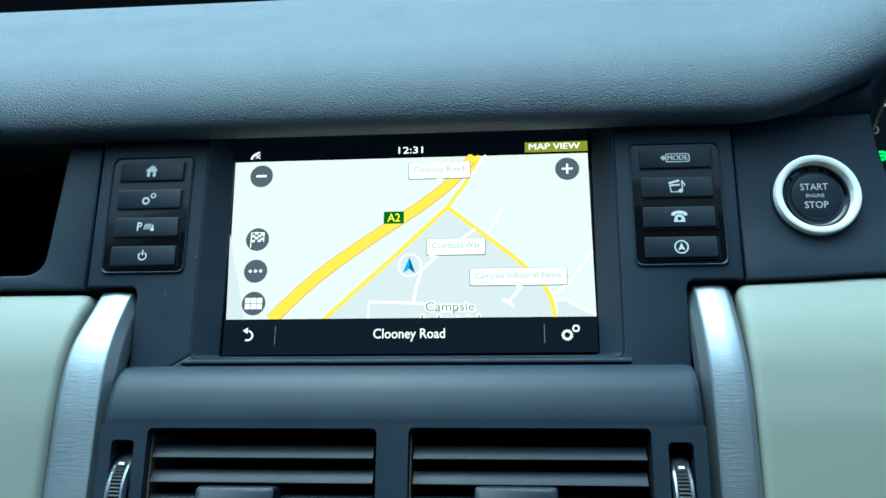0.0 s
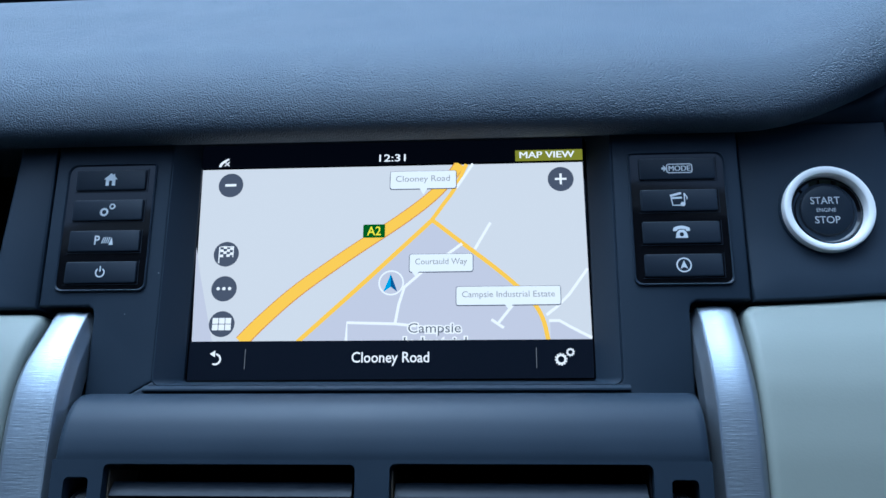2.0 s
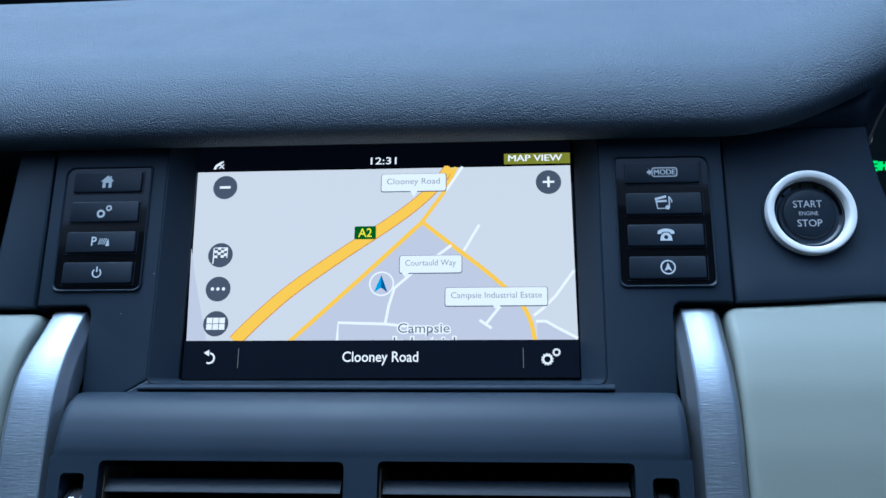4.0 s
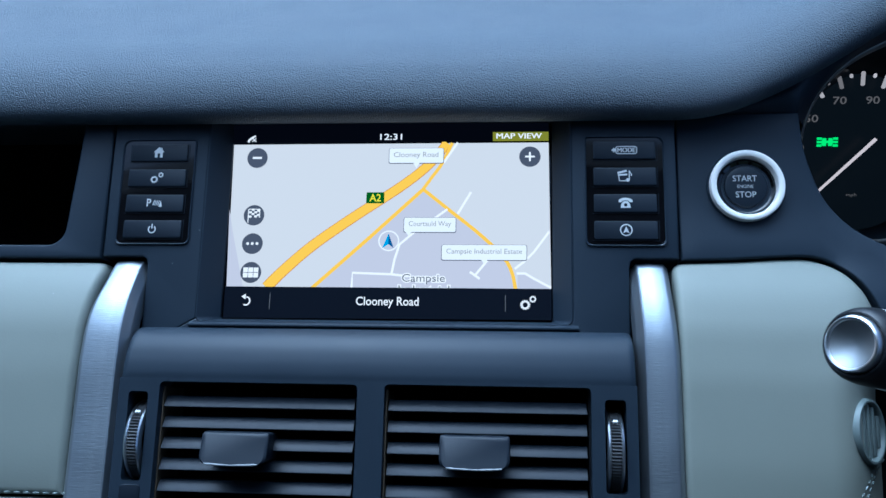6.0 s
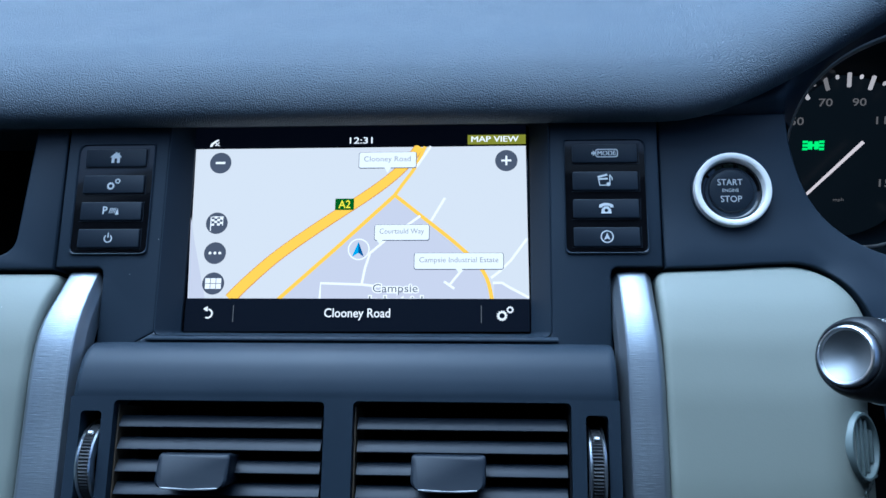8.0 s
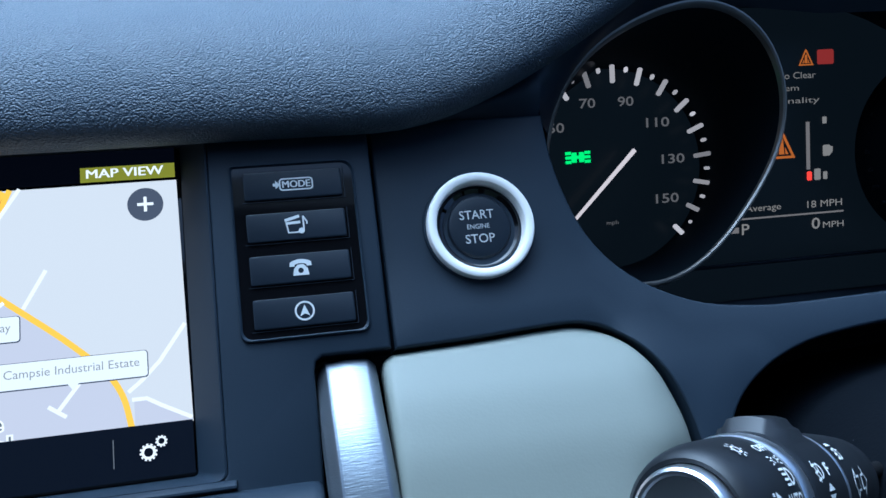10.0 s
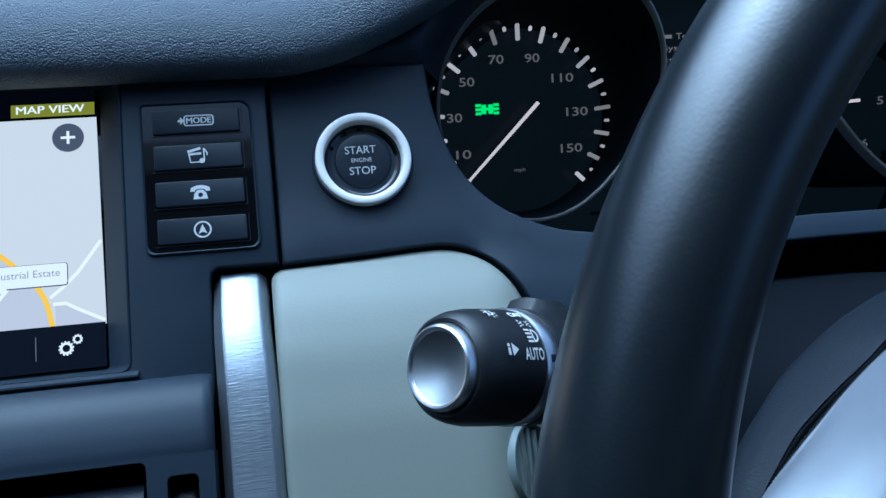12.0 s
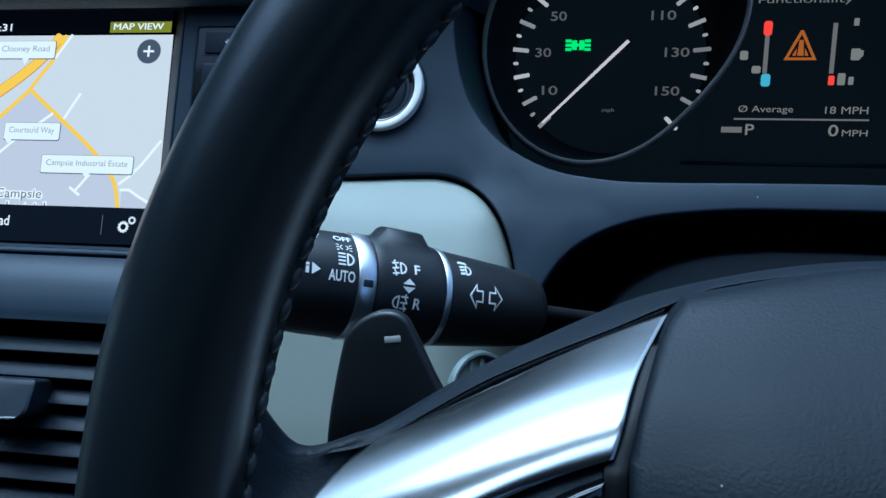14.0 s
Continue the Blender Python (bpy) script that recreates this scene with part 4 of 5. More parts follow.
sign(b, bm)
b, z = right[2]
bm = bmesh.new()
arc(bm, 0, z - 0.0034, 0.0048, 0.0062, 57, 123, SY, 12)
flat(bm, [(-0.0036, z + 0.0004), (-0.0019, z + 0.0004), (-0.0019, z + 0.0018), (-0.0034, z + 0.0018)], SY - 0.0001)
flat(bm, [(0.0019, z + 0.0004), (0.0036, z + 0.0004), (0.0034, z + 0.0018), (0.0019, z + 0.0018)], SY - 0.0001)
o = [(-0.0026, z - 0.0026), (0.0026, z - 0.0026), (0.0022, z - 0.0004), (0.0010, z + 0.0010), (-0.0010, z + 0.0010), (-0.0022, z - 0.0004)]
flat(bm, keyhole(o, disc(0, z - 0.0010, 0.0009, 14)), SY)
sign(b, bm)
b, z = right[3]
bm = bmesh.new()
arc(bm, 0, z, 0.0026, 0.0032, 0, 360, SY, 28)
flat(bm, [(0, z + 0.0020), (-0.0016, z - 0.0017), (0, z - 0.0009), (0.0016, z - 0.0017)], SY)
sign(b, bm)

# ---- start button ----
start = thing("start_button", "round engine start and stop button in a frosted metal ring", "start button", (0.1884, face_y(0.0105), 0.0105))
revolve(bm := bmesh.new(), [(0.0200, 0.002), (0.0200, -0.0004), (0.0196, -0.0010), (0.0190, -0.0010), (0.0187, 0.0004)])
part("collar", bm, M_FASCIA, start)
revolve(bm := bmesh.new(), [(0.0189, 0.001), (0.0189, -0.0038), (0.0186, -0.0044), (0.0180, -0.0047), (0.0165, -0.0046), (0.0158, -0.0042), (0.0154, -0.0032), (0.0151, 0.002)])
part("ring", bm, M_RING, start, "frosted silver ring")
revolve(bm := bmesh.new(), [(0.0151, 0.002), (0.0148, 0.0000), (0.0140, -0.0006), (0.0115, 0.0006), (0.0114, 0.003)])
part("well", bm, M_GLOSS, start, "gloss black well")
revolve(bm := bmesh.new(), [(0.0113, 0.004), (0.0113, -0.0006), (0.0108, -0.0013), (0.0099, -0.0016), (0.006, -0.00165), (0.001, -0.0017)], cap1=True)
cap = part("cap", bm, M_BUTTON, start, "dark push button cap")
part("lettering", merged(words("START", -0.0069, 0.0053, 0.0025, 0.0057, -0.0020, 0.005), words("ENGINE", -0.0047, 0.0033, -0.0010, 0.0007, -0.0020), words("STOP", -0.0058, 0.0046, -0.0061, -0.0029, -0.0020, 0.005)), M_WORN, cap, "white lettering")


# ---- instrument cluster ----
cluster = thing("instrument_cluster", "black instrument cluster with two dials and a lit centre screen", "instrument cluster", (0.289, 0.0916, 0.070), (20.3, 0, 0))
TUNNEL = tup(left_open) + mirror(left_open)[1:]
bm = bmesh.new()
toptun = [(x, 0.060 + hood_lift(x)) for x in np.linspace(0.536, 0.220, 24)]
ring0 = [(x, z) for x, z in TUNNEL] + toptun
mid = (HOOD_X, 0.045)
rings = []
for s, y in ((1.0, None), (0.985, 0.004), (0.955, 0.03), (0.93, 0.09), (0.92, 0.125)):
    rings.append([(mid[0] + (x - mid[0]) * s, (face_y(z) + 0.0008 if y is None else y), mid[1] + (z - mid[1]) * s) for x, z in ring0])
loft(bm, rings, cap1=True)
part("hood_lining", bm, M_FASCIA, dashboard, "matt black lining under the instrument hood", 60)
bm = bmesh.new()
box(bm, (-0.07, 0.003, -0.082), (0.25, 0.010, 0.072), 0.001)
part("back_plate", bm, M_PANEL, cluster, "black back plate with a faint added glow", 0)


LEAN_C = Matrix.Rotation(radians(-20.3), 3, "X")


def rim_ring(cx, grow, sink, n=72):
    """The dial rim in the cluster's own axes; the second dial's is the first one mirrored."""
    out = []
    for k in range(n):
        p = LEAN_C @ (Vector(dial_rim(360 * k / n, grow, sink)) - Vector((0.289, 0.0916, 0.070)))
        out.append((p.x if cx < 0.1 else 0.196 - p.x, p.y, p.z))
    return out


def dial(cx, cz, numbers, needle_deg, majors, tick_mat):
    bm = bmesh.new()
    n = 72
    r0 = rim_ring(cx, 0.0, 0.0)
    s = 1 if cx < 0.1 else -1
    r1 = [(cx + s * 0.0500 * math.cos(2 * math.pi * k / n), 0.0, cz + 0.0500 * math.sin(2 * math.pi * k / n)) for k in range(n)]
    loft(bm, [[tuple(np.array(p) * (1 - t) + np.array(q) * t) for p, q in zip(r0, r1)] for t in (0.0, 0.02, 0.5, 1.0)])
    d = part("dial_tube", bm, M_TUBE, cluster, "black dial tube")
    bm = bmesh.new()
    loft(bm, [rim_ring(cx, e, y) for e, y in ((-0.0006, 0.002), (-0.0004, -0.0006), (0.0004, -0.0014), (0.0012, -0.0012), (0.0018, 0.0004), (0.0019, 0.004))])
    part("dial_ring", bm, M_DARKMETAL, d, "thin satin metal ring")
    part("dial_face", flat(bmesh.new(), disc(cx, cz, 0.0505, 64), 0.0), M_PANEL, d, "black dial face with a faint added glow")
    for text, frac in numbers:
        a = radians(225 - 270 * frac)
        x, z = cx + 0.0350 * math.cos(a), cz + 0.0350 * math.sin(a)
        w = 0.0021 * len(text)
        part("number", words(text, x - w, x + w, z - 0.0024, z + 0.0024, -0.0012, True), M_DIALNUM, d, "grey dial number")
    for k in range(majors * 2 + 1):
        a = 225 - 270 * k / (majors * 2)
        ln, wd = (0.0088, 0.0021) if k % 2 == 0 else (0.0026, 0.0016)
        bm = bmesh.new()
        box(bm, (-ln / 2, -0.0012, -wd / 2), (ln / 2, 0.0012, wd / 2), 0.0005, 1)
        r0 = 0.0466 if k % 2 == 0 else 0.0488
        turned(bm, Matrix.Translation((cx + r0 * math.cos(radians(a)), -0.0095, cz + r0 * math.sin(radians(a)))) @ Matrix.Rotation(-radians(a), 4, "Y"))
        part("tick", bm, tick_mat, d)
    bm = bmesh.new()
    loft(bm, [[(-0.013, y, z) for y, z in ((-0.0008, -0.0009), (0.0008, -0.0009), (0.0008, 0.0009), (-0.0008, 0.0009))], [(0.0475, y, z) for y, z in ((-0.0005, -0.0006), (0.0005, -0.0006), (0.0005, 0.0006), (-0.0005, 0.0006))]], cap0=True, cap1=True)
    turned(bm, Matrix.Translation((cx, -0.0115, cz)) @ Matrix.Rotation(-radians(needle_deg), 4, "Y"))
    part("needle", bm, M_NEEDLE, d, "pale needle")
    return d


speedo = dial(-0.0035, -0.0077, [(str(v), v / 160) for v in range(10, 160, 20)], 224.5, 16, M_TICK)
part("unit_text", words("mph", -0.0062, 0.0002, -0.0360, -0.0334, -0.0012), M_DIALNUM, speedo, "grey unit text")
bm = bmesh.new()
for s in (-1, 1):
    flat(bm, [(-0.0200 + s * 0.0006, -0.0030), (-0.0200 + s * 0.0030, -0.0030), (-0.0200 + s * 0.0038, -0.0005), (-0.0200 + s * 0.0030, 0.0020), (-0.0200 + s * 0.0006, 0.0020)], -0.0014)
    for q in (-0.0027, -0.0005, 0.0017):
        ribbon(bm, [(-0.0200 + s * 0.0034, q), (-0.0200 + s * 0.0066, q)], 0.0015, -0.0015)
bar(bm, -0.0208, -0.0012, -0.0192, 0.0004, -0.0016)
part("beam_lamp", bm, M_GREENLAMP, speedo, "green side light lamp")
rev = dial(0.1875, -0.0077, [(str(v), v / 6) for v in range(0, 7)], 183, 12, M_SLAT)
bm = bmesh.new()
flat(bm, disc(0.1832, 0.0140, 0.0030, 18), -0.0014)
bar(bm, 0.1795, 0.0090, 0.1870, 0.0118, -0.0014)
part("belt_lamp", bm, M_REDLAMP, rev, "red warning lamp")

# centre screen
DY = -0.002
bm = bmesh.new()
flat(bm, [(0.0480, -0.0560), (0.1360, -0.0560), (0.1360, 0.0560), (0.0480, 0.0560)], DY + 0.0006)
info = part("centre_screen", bm, M_PANEL, cluster, "black centre screen", 0)


def info_part(name, bm, mat, label):
    part(name, bm, mat, info, label, 0)


def warning(x, z, s, mat):
    bm = bmesh.new()
    o = [(x - 0.0080 * s, z - 0.0070 * s), (x + 0.0080 * s, z - 0.0070 * s), (x + 0.0007 * s, z + 0.0078 * s), (x - 0.0007 * s, z + 0.0078 * s)]
    h = [(x - 0.0058 * s, z - 0.0057 * s), (x + 0.0058 * s, z - 0.0057 * s), (x, z + 0.0058 * s)]
    flat(bm, keyhole(o, h), DY - 0.0002)
    info_part("warning_sign", bm, mat, "amber warning triangle")
    bm = bmesh.new()
    flat(bm, [(x - 0.0016 * s, z - 0.0048 * s), (x + 0.0016 * s, z - 0.0048 * s), (x + 0.0010 * s, z + 0.0030 * s), (x - 0.0010 * s, z + 0.0030 * s)], DY - 0.0002)
    flat(bm, [(x - 0.0040 * s, z - 0.0048 * s), (x - 0.0022 * s, z - 0.0048 * s), (x - 0.0020 * s, z - 0.0010 * s)], DY - 0.0002)
    flat(bm, [(x + 0.0022 * s, z - 0.0048 * s), (x + 0.0040 * s, z - 0.0048 * s), (x + 0.0020 * s, z - 0.0010 * s)], DY - 0.0002)
    info_part("warning_mark", bm, mat, "amber mark in the triangle")


warning(0.0923, -0.0013, 1.0, M_AMBER)
warning(0.1075, 0.0430, 0.55, M_AMBER)
bm = bmesh.new()
flat(bm, rounded(0.1140, 0.0394, 0.1238, 0.0470, 0.0010, 3), DY - 0.0002)
info_part("red_lamp", bm, M_REDDIM, "red warning lamp")
# message lines, their first words hidden or not to be read
bm = bmesh.new()
for z, x0, x1 in ((0.0342, 0.0700, 0.0885), (0.0276, 0.0720, 0.0805)):
    bar(bm, x0, z - 0.0010, x1, z + 0.0010, DY - 0.0002)
info_part("message_line", bm, M_MESSAGE, "pale message lines")
info_part("message_text", merged(words("To Clear", 0.0910, 0.1130, 0.0326, 0.0360, DY - 0.0003), words("System", 0.0830, 0.1030, 0.0255, 0.0294, DY - 0.0003), words("Functionality", 0.0700, 0.1150, 0.0190, 0.0228, DY - 0.0003)), M_MESSAGE, "pale message text")
for x in (0.0756, 0.1080):
    bm = bmesh.new()
    bar(bm, x - 0.0011, -0.0150, x + 0.0011, 0.0100, DY)
    info_part("gauge_bar", bm, M_PALEDIM, "grey bar gauge")
for x0, z0, x1, z1, r in ((0.0735, 0.0040, 0.0777, 0.0112, 0.0014), (0.1068, -0.0208, 0.1098, -0.0160, 0.0008)):
    info_part("gauge_end", flat(bmesh.new(), rounded(x0, z0, x1, z1, r, 3), DY - 0.0003), M_REDLAMP, "red gauge end")
info_part("gauge_end", flat(bmesh.new(), rounded(0.0740, -0.0216, 0.0786, -0.0152, 0.0014, 3), DY - 0.0003), M_CYAN, "pale blue gauge end")
for x0, z0, x1, z1, r in ((0.0628, -0.0082, 0.0668, -0.0036, 0.0010), (0.0690, -0.0150, 0.0735, -0.0112, 0.0010), (0.1112, -0.0208, 0.1150, -0.0148, 0.0008), (0.1165, 0.0086, 0.1190, 0.0122, 0.0004), (0.1165, -0.0206, 0.1190, -0.0166, 0.0004)):
    info_part("gauge_sign", flat(bmesh.new(), rounded(x0, z0, x1, z1, r, 3), DY - 0.0003), M_PALE, "pale gauge symbol")
pump = rounded(0.1165, -0.0084, 0.1210, -0.0026, 0.0008, 3)
pump = pump[:8] + [(0.1224, -0.0062), (0.1224, -0.0036)] + pump[8:]
info_part("fuel_sign", flat(bmesh.new(), pump, DY - 0.0003), M_PALE, "pale fuel symbol")
info_part("info_text", merged(words("Ø Average", 0.0640, 0.0912, -0.0358, -0.0314, DY - 0.0003), words("18 MPH", 0.1068, 0.1276, -0.0353, -0.0316, DY - 0.0003), words("P", 0.0682, 0.0726, -0.0466, -0.0410, DY - 0.0003, True), words("0", 0.1092, 0.1142, -0.0468, -0.0408, DY - 0.0003, True), words("MPH", 0.1160, 0.1284, -0.0466, -0.0434, DY - 0.0003)), M_PALE, "pale readings")
bm = bmesh.new()
bar(bm, 0.0560, -0.0455, 0.0665, -0.0425, DY - 0.0003)
bar(bm, 0.0620, -0.0388, 0.1285, -0.0379, DY - 0.0003)
info_part("info_line", bm, M_PALEDIM, "thin grey line")
bm = bmesh.new()
box(bm, (0.0360, -0.006, -0.0625), (0.1580, -0.0035, -0.0606), 0.0006)
part("lower_edge", bm, M_SLAT, cluster, "dull lower edge of the cover")

# sheet added to stand for the deep shade behind the column opening
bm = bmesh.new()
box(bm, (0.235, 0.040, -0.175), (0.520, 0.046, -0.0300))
part("column_backing", bm, M_VOID, dashboard, "added near-black sheet standing for the shade in the column opening")

# ---- steering column ----
WHEEL, LEAN_W = (0.373, -0.186, -0.149), 12.2
column = thing("steering_column", "dark plastic steering column shroud behind the wheel", "steering column", WHEEL, (LEAN_W, 0, 0))
bm = bmesh.new()
rings = []
for y, k in ((0.060, 0.86), (0.066, 0.93), (0.085, 0.97), (0.16, 1.0), (0.30, 1.0)):
    ring = []
    for i in range(48):
        a = 2 * math.pi * i / 48
        c, s = math.cos(a), math.sin(a)
        ring.append((0.098 * k * math.copysign(abs(c) ** 0.65, c), y, -0.012 + 0.068 * k * math.copysign(abs(s) ** 0.75, s)))
    rings.append(ring)
loft(bm, rings, cap0=True, cap1=True)
part("shroud", bm, M_SHROUD, column, "grained dark shroud")

# ---- steering wheel ----
wheel = thing("steering_wheel", "black leather steering wheel with satin metal spoke inserts", "steering wheel", WHEEL, (LEAN_W, 0, 0))
RIM, TUBE = 0.1735, 0.0147


def inner_half(a):
    """Half-width of the rim towards the hub: slimmer, swelling to a thumb rest at the spokes."""
    return TUBE * (0.80 + 0.22 * max(math.exp(-((math.degrees(a) % 360 - d) / 15) ** 2) for d in (8, 172)))


bm = bmesh.new()
rings = []
N, K = 160, 24
for i in range(N + 1):
    a = 2 * math.pi * i / N
    c, s = math.cos(a), math.sin(a)
    ring = []
    for k in range(K):
        b = 2 * math.pi * k / K
        ro, yo = TUBE * math.cos(b), -TUBE * 1.06 * math.sin(b)
        if ro < 0:
            ro *= inner_half(a) / TUBE
        ring.append(((RIM + ro) * c, yo, (RIM + ro) * s))
    rings.append(ring)
loft(bm, rings[:-1] + [rings[0]])
bmesh.ops.remove_doubles(bm, verts=bm.verts, dist=1e-6)
rim = part("rim", bm, M_LEATHER, wheel, "smooth black leather rim", 80)
bm = bmesh.new()
for i in range(170):
    a = 2 * math.pi * (i + 0.5) / 170
    r0 = RIM - inner_half(a) * 1.0
    m = Matrix.Rotation(-a, 4, "Y") @ Matrix.Translation((r0, 0.0015, 0)) @ Matrix.Rotation(radians(28), 4, "X") @ Matrix.Diagonal((0.0013, 0.0014, 0.0026, 1))
    bmesh.ops.create_icosphere(bm, subdivisions=2, radius=1, matrix=m)
part("stitching", bm, M_STITCH, rim, "black seam stitches along the inner rim", 80)
bm = bmesh.new()
rings = []
for i in range(N + 1):
    a = 2 * math.pi * i / N
    r0 = RIM - inner_half(a) * 0.93
    rings.append([((r0 + u) * math.cos(a), 0.0045 + w, (r0 + u) * math.sin(a)) for u, w in ((0.0012, 0), (0, -0.0012), (-0.0012, 0), (0, 0.0012))])
loft(bm, rings)
part("seam", bm, M_STITCH, rim, "leather seam")


def along(table, u):
    """Height and depth at a distance from the wheel's middle, from rows of (distance, v, y)."""
    return float(np.interp(abs(u), table[:, 0], table[:, 1])), float(np.interp(abs(u), table[:, 0], table[:, 2]))


# the spoke: its front upper edge, its crest behind that, and its lower edge
EDGE = [(0, 0.0615, 0.068), (0.0305, 0.0605, 0.066), (0.0646, 0.056, 0.058), (0.0791, 0.0516, 0.0507), (0.0907, 0.0469, 0.0451), (0.1038, 0.0419, 0.0395), (0.1173, 0.0363, 0.033), (0.128, 0.0308, 0.0258), (0.1367, 0.0261, 0.0196), (0.1418, 0.025, 0.0154), (0.1495, 0.024, 0.0124), (0.1537, 0.025, 0.0095), (0.157, 0.03, 0.007), (0.16, 0.036, 0.006), (0.166, 0.044, 0.004)]
CREST = [(0, 0.0620, 0.096), (0.03, 0.0605, 0.094), (0.05, 0.0582, 0.089), (0.07, 0.0552, 0.077), (0.085, 0.0520, 0.067), (0.095, 0.0482, 0.062), (0.105, 0.0441, 0.056), (0.115, 0.0400, 0.048), (0.125, 0.0352, 0.040), (0.1377, 0.0286, 0.027), (0.1418, 0.0279, 0.021), (0.1495, 0.0256, 0.018), (0.1537, 0.0274, 0.015), (0.157, 0.0325, 0.012), (0.160, 0.038, 0.010), (0.166, 0.046, 0.006)]
LOWER = [(0, 0.036, 0.030), (0.05, 0.036, 0.028), (0.0791, 0.034, 0.022), (0.0915, 0.0290, 0.0127), (0.0987, 0.0264, 0.0100), (0.106, 0.0233, 0.0062), (0.120, 0.0168, 0.0005), (0.135, 0.0085, -0.0030), (0.146, 0.0020, -0.0040), (0.166, -0.012, -0.0010)]
EDGE, CREST, LOWER = (np.array(spline(rows, 6)) for rows in (EDGE, CREST, LOWER))


def spoke_y(u, v):
    """Depth of the steep plane in which the metal insert lies."""
    return -0.0645 + 0.268 * abs(u) + 1.822 * v


bm = bmesh.new()
rings = []
for k in range(-130, 131):
    u = 0.166 * math.copysign(abs(k / 130) ** 0.9, k)
    (tv, ty), (cv, cy), (lv, ly) = along(EDGE, u), along(CREST, u), along(LOWER, u)
    q = 1 - smoothstep((abs(u) - 0.139) / 0.010)  # the bed of the insert; beyond it the leather swells towards the rim
    ring = [(-0.060, ly + 0.012), (lv - 0.014, ly), (lv - 0.0025, ly + 0.0002), (lv + 0.001, ly + 0.0050 * q)]
    ring += [(lv + (tv - lv) * p, ly + (ty - ly) * p + 0.0035 * q - 0.0035 * (1 - q) * math.sin(math.pi * p)) for p in (0.25, 0.5, 0.75)]
    ring += [(tv - 0.0016, ty + 0.0020 * q - 0.0006 * (1 - q)), (tv + 0.0002, ty + 0.0034 * q), (tv + 0.0006, ty + 0.0008), (tv + 0.0010, ty + 0.0004 + 0.0006 * (1 - q)), (tv + 0.0014, ty + 0.0016)]
    for p in (0.3, 0.5, 0.7, 0.85):
        ring.append((tv + (cv - tv) * p + 0.0010 * math.sin(math.pi * min(1, p * 1.1)), ty + (cy - ty) * p))
    ring += [(cv, cy), (cv - 0.0014, cy + 0.0030), (cv - 0.0045, cy + 0.0060), (cv - 0.014, cy + 0.010), (-0.050, cy + 0.014)]
    rings.append([(u, y, v) for v, y in ring])
loft(bm, rings, closed=False)
part("spoke_body", bm, M_HUB, wheel, "black leather-covered spokes", 50)


def both(o):
    return [(-x, z) for x, z in o][::-1]


INS_TOP = [(-0.0792, 0.0512), (-0.0910, 0.0468), (-0.1025, 0.0421), (-0.1136, 0.0372), (-0.1242, 0.0326), (-0.1356, 0.0279)]
INS_RIM = [(-0.1356, 0.0279), (-0.1404, 0.0253), (-0.1437, 0.0224), (-0.1468, 0.0186), (-0.1512, 0.0115), (-0.1512, 0.0070), (-0.1465, 0.0052)]
INS_LOW = [(-0.0915, 0.0292), (-0.1011, 0.0262), (-0.1112, 0.0225), (-0.1230, 0.0172), (-0.1350, 0.0113), (-0.1465, 0.0052)]
INS_HUB = [(-0.0792, 0.0512), (-0.0825, 0.0473), (-0.0860, 0.0429), (-0.0883, 0.0387), (-0.0898, 0.0344), (-0.0915, 0.0292)]


def evenly(pts, n):
    """n + 1 points spread evenly along a smooth curve."""
    c = np.array(spline(pts, 12))
    d = np.concatenate([[0], np.cumsum(np.hypot(*np.diff(c, axis=0).T))])
    q = np.linspace(0, d[-1], n + 1)
    return np.stack([np.interp(q, d, c[:, 0]), np.interp(q, d, c[:, 1])], 1)


def ins_y(u, v, g):
    """The insert bulges like a piece of a barrel between its upper (g = 0) and lower edge (g = 1), and eases out of its plane near the rim."""
    y = spoke_y(u, v)
    w = 0.0035
    y = -0.0035 + w * math.log1p(math.exp(min(30, (y + 0.0035) / w)))
    return y - 0.0008 - 0.0054 * 4 * g * (1 - g) * (0.45 + 1.10 * g) + 0.00013 * math.exp(-((g - 0.51) / 0.05) ** 2)


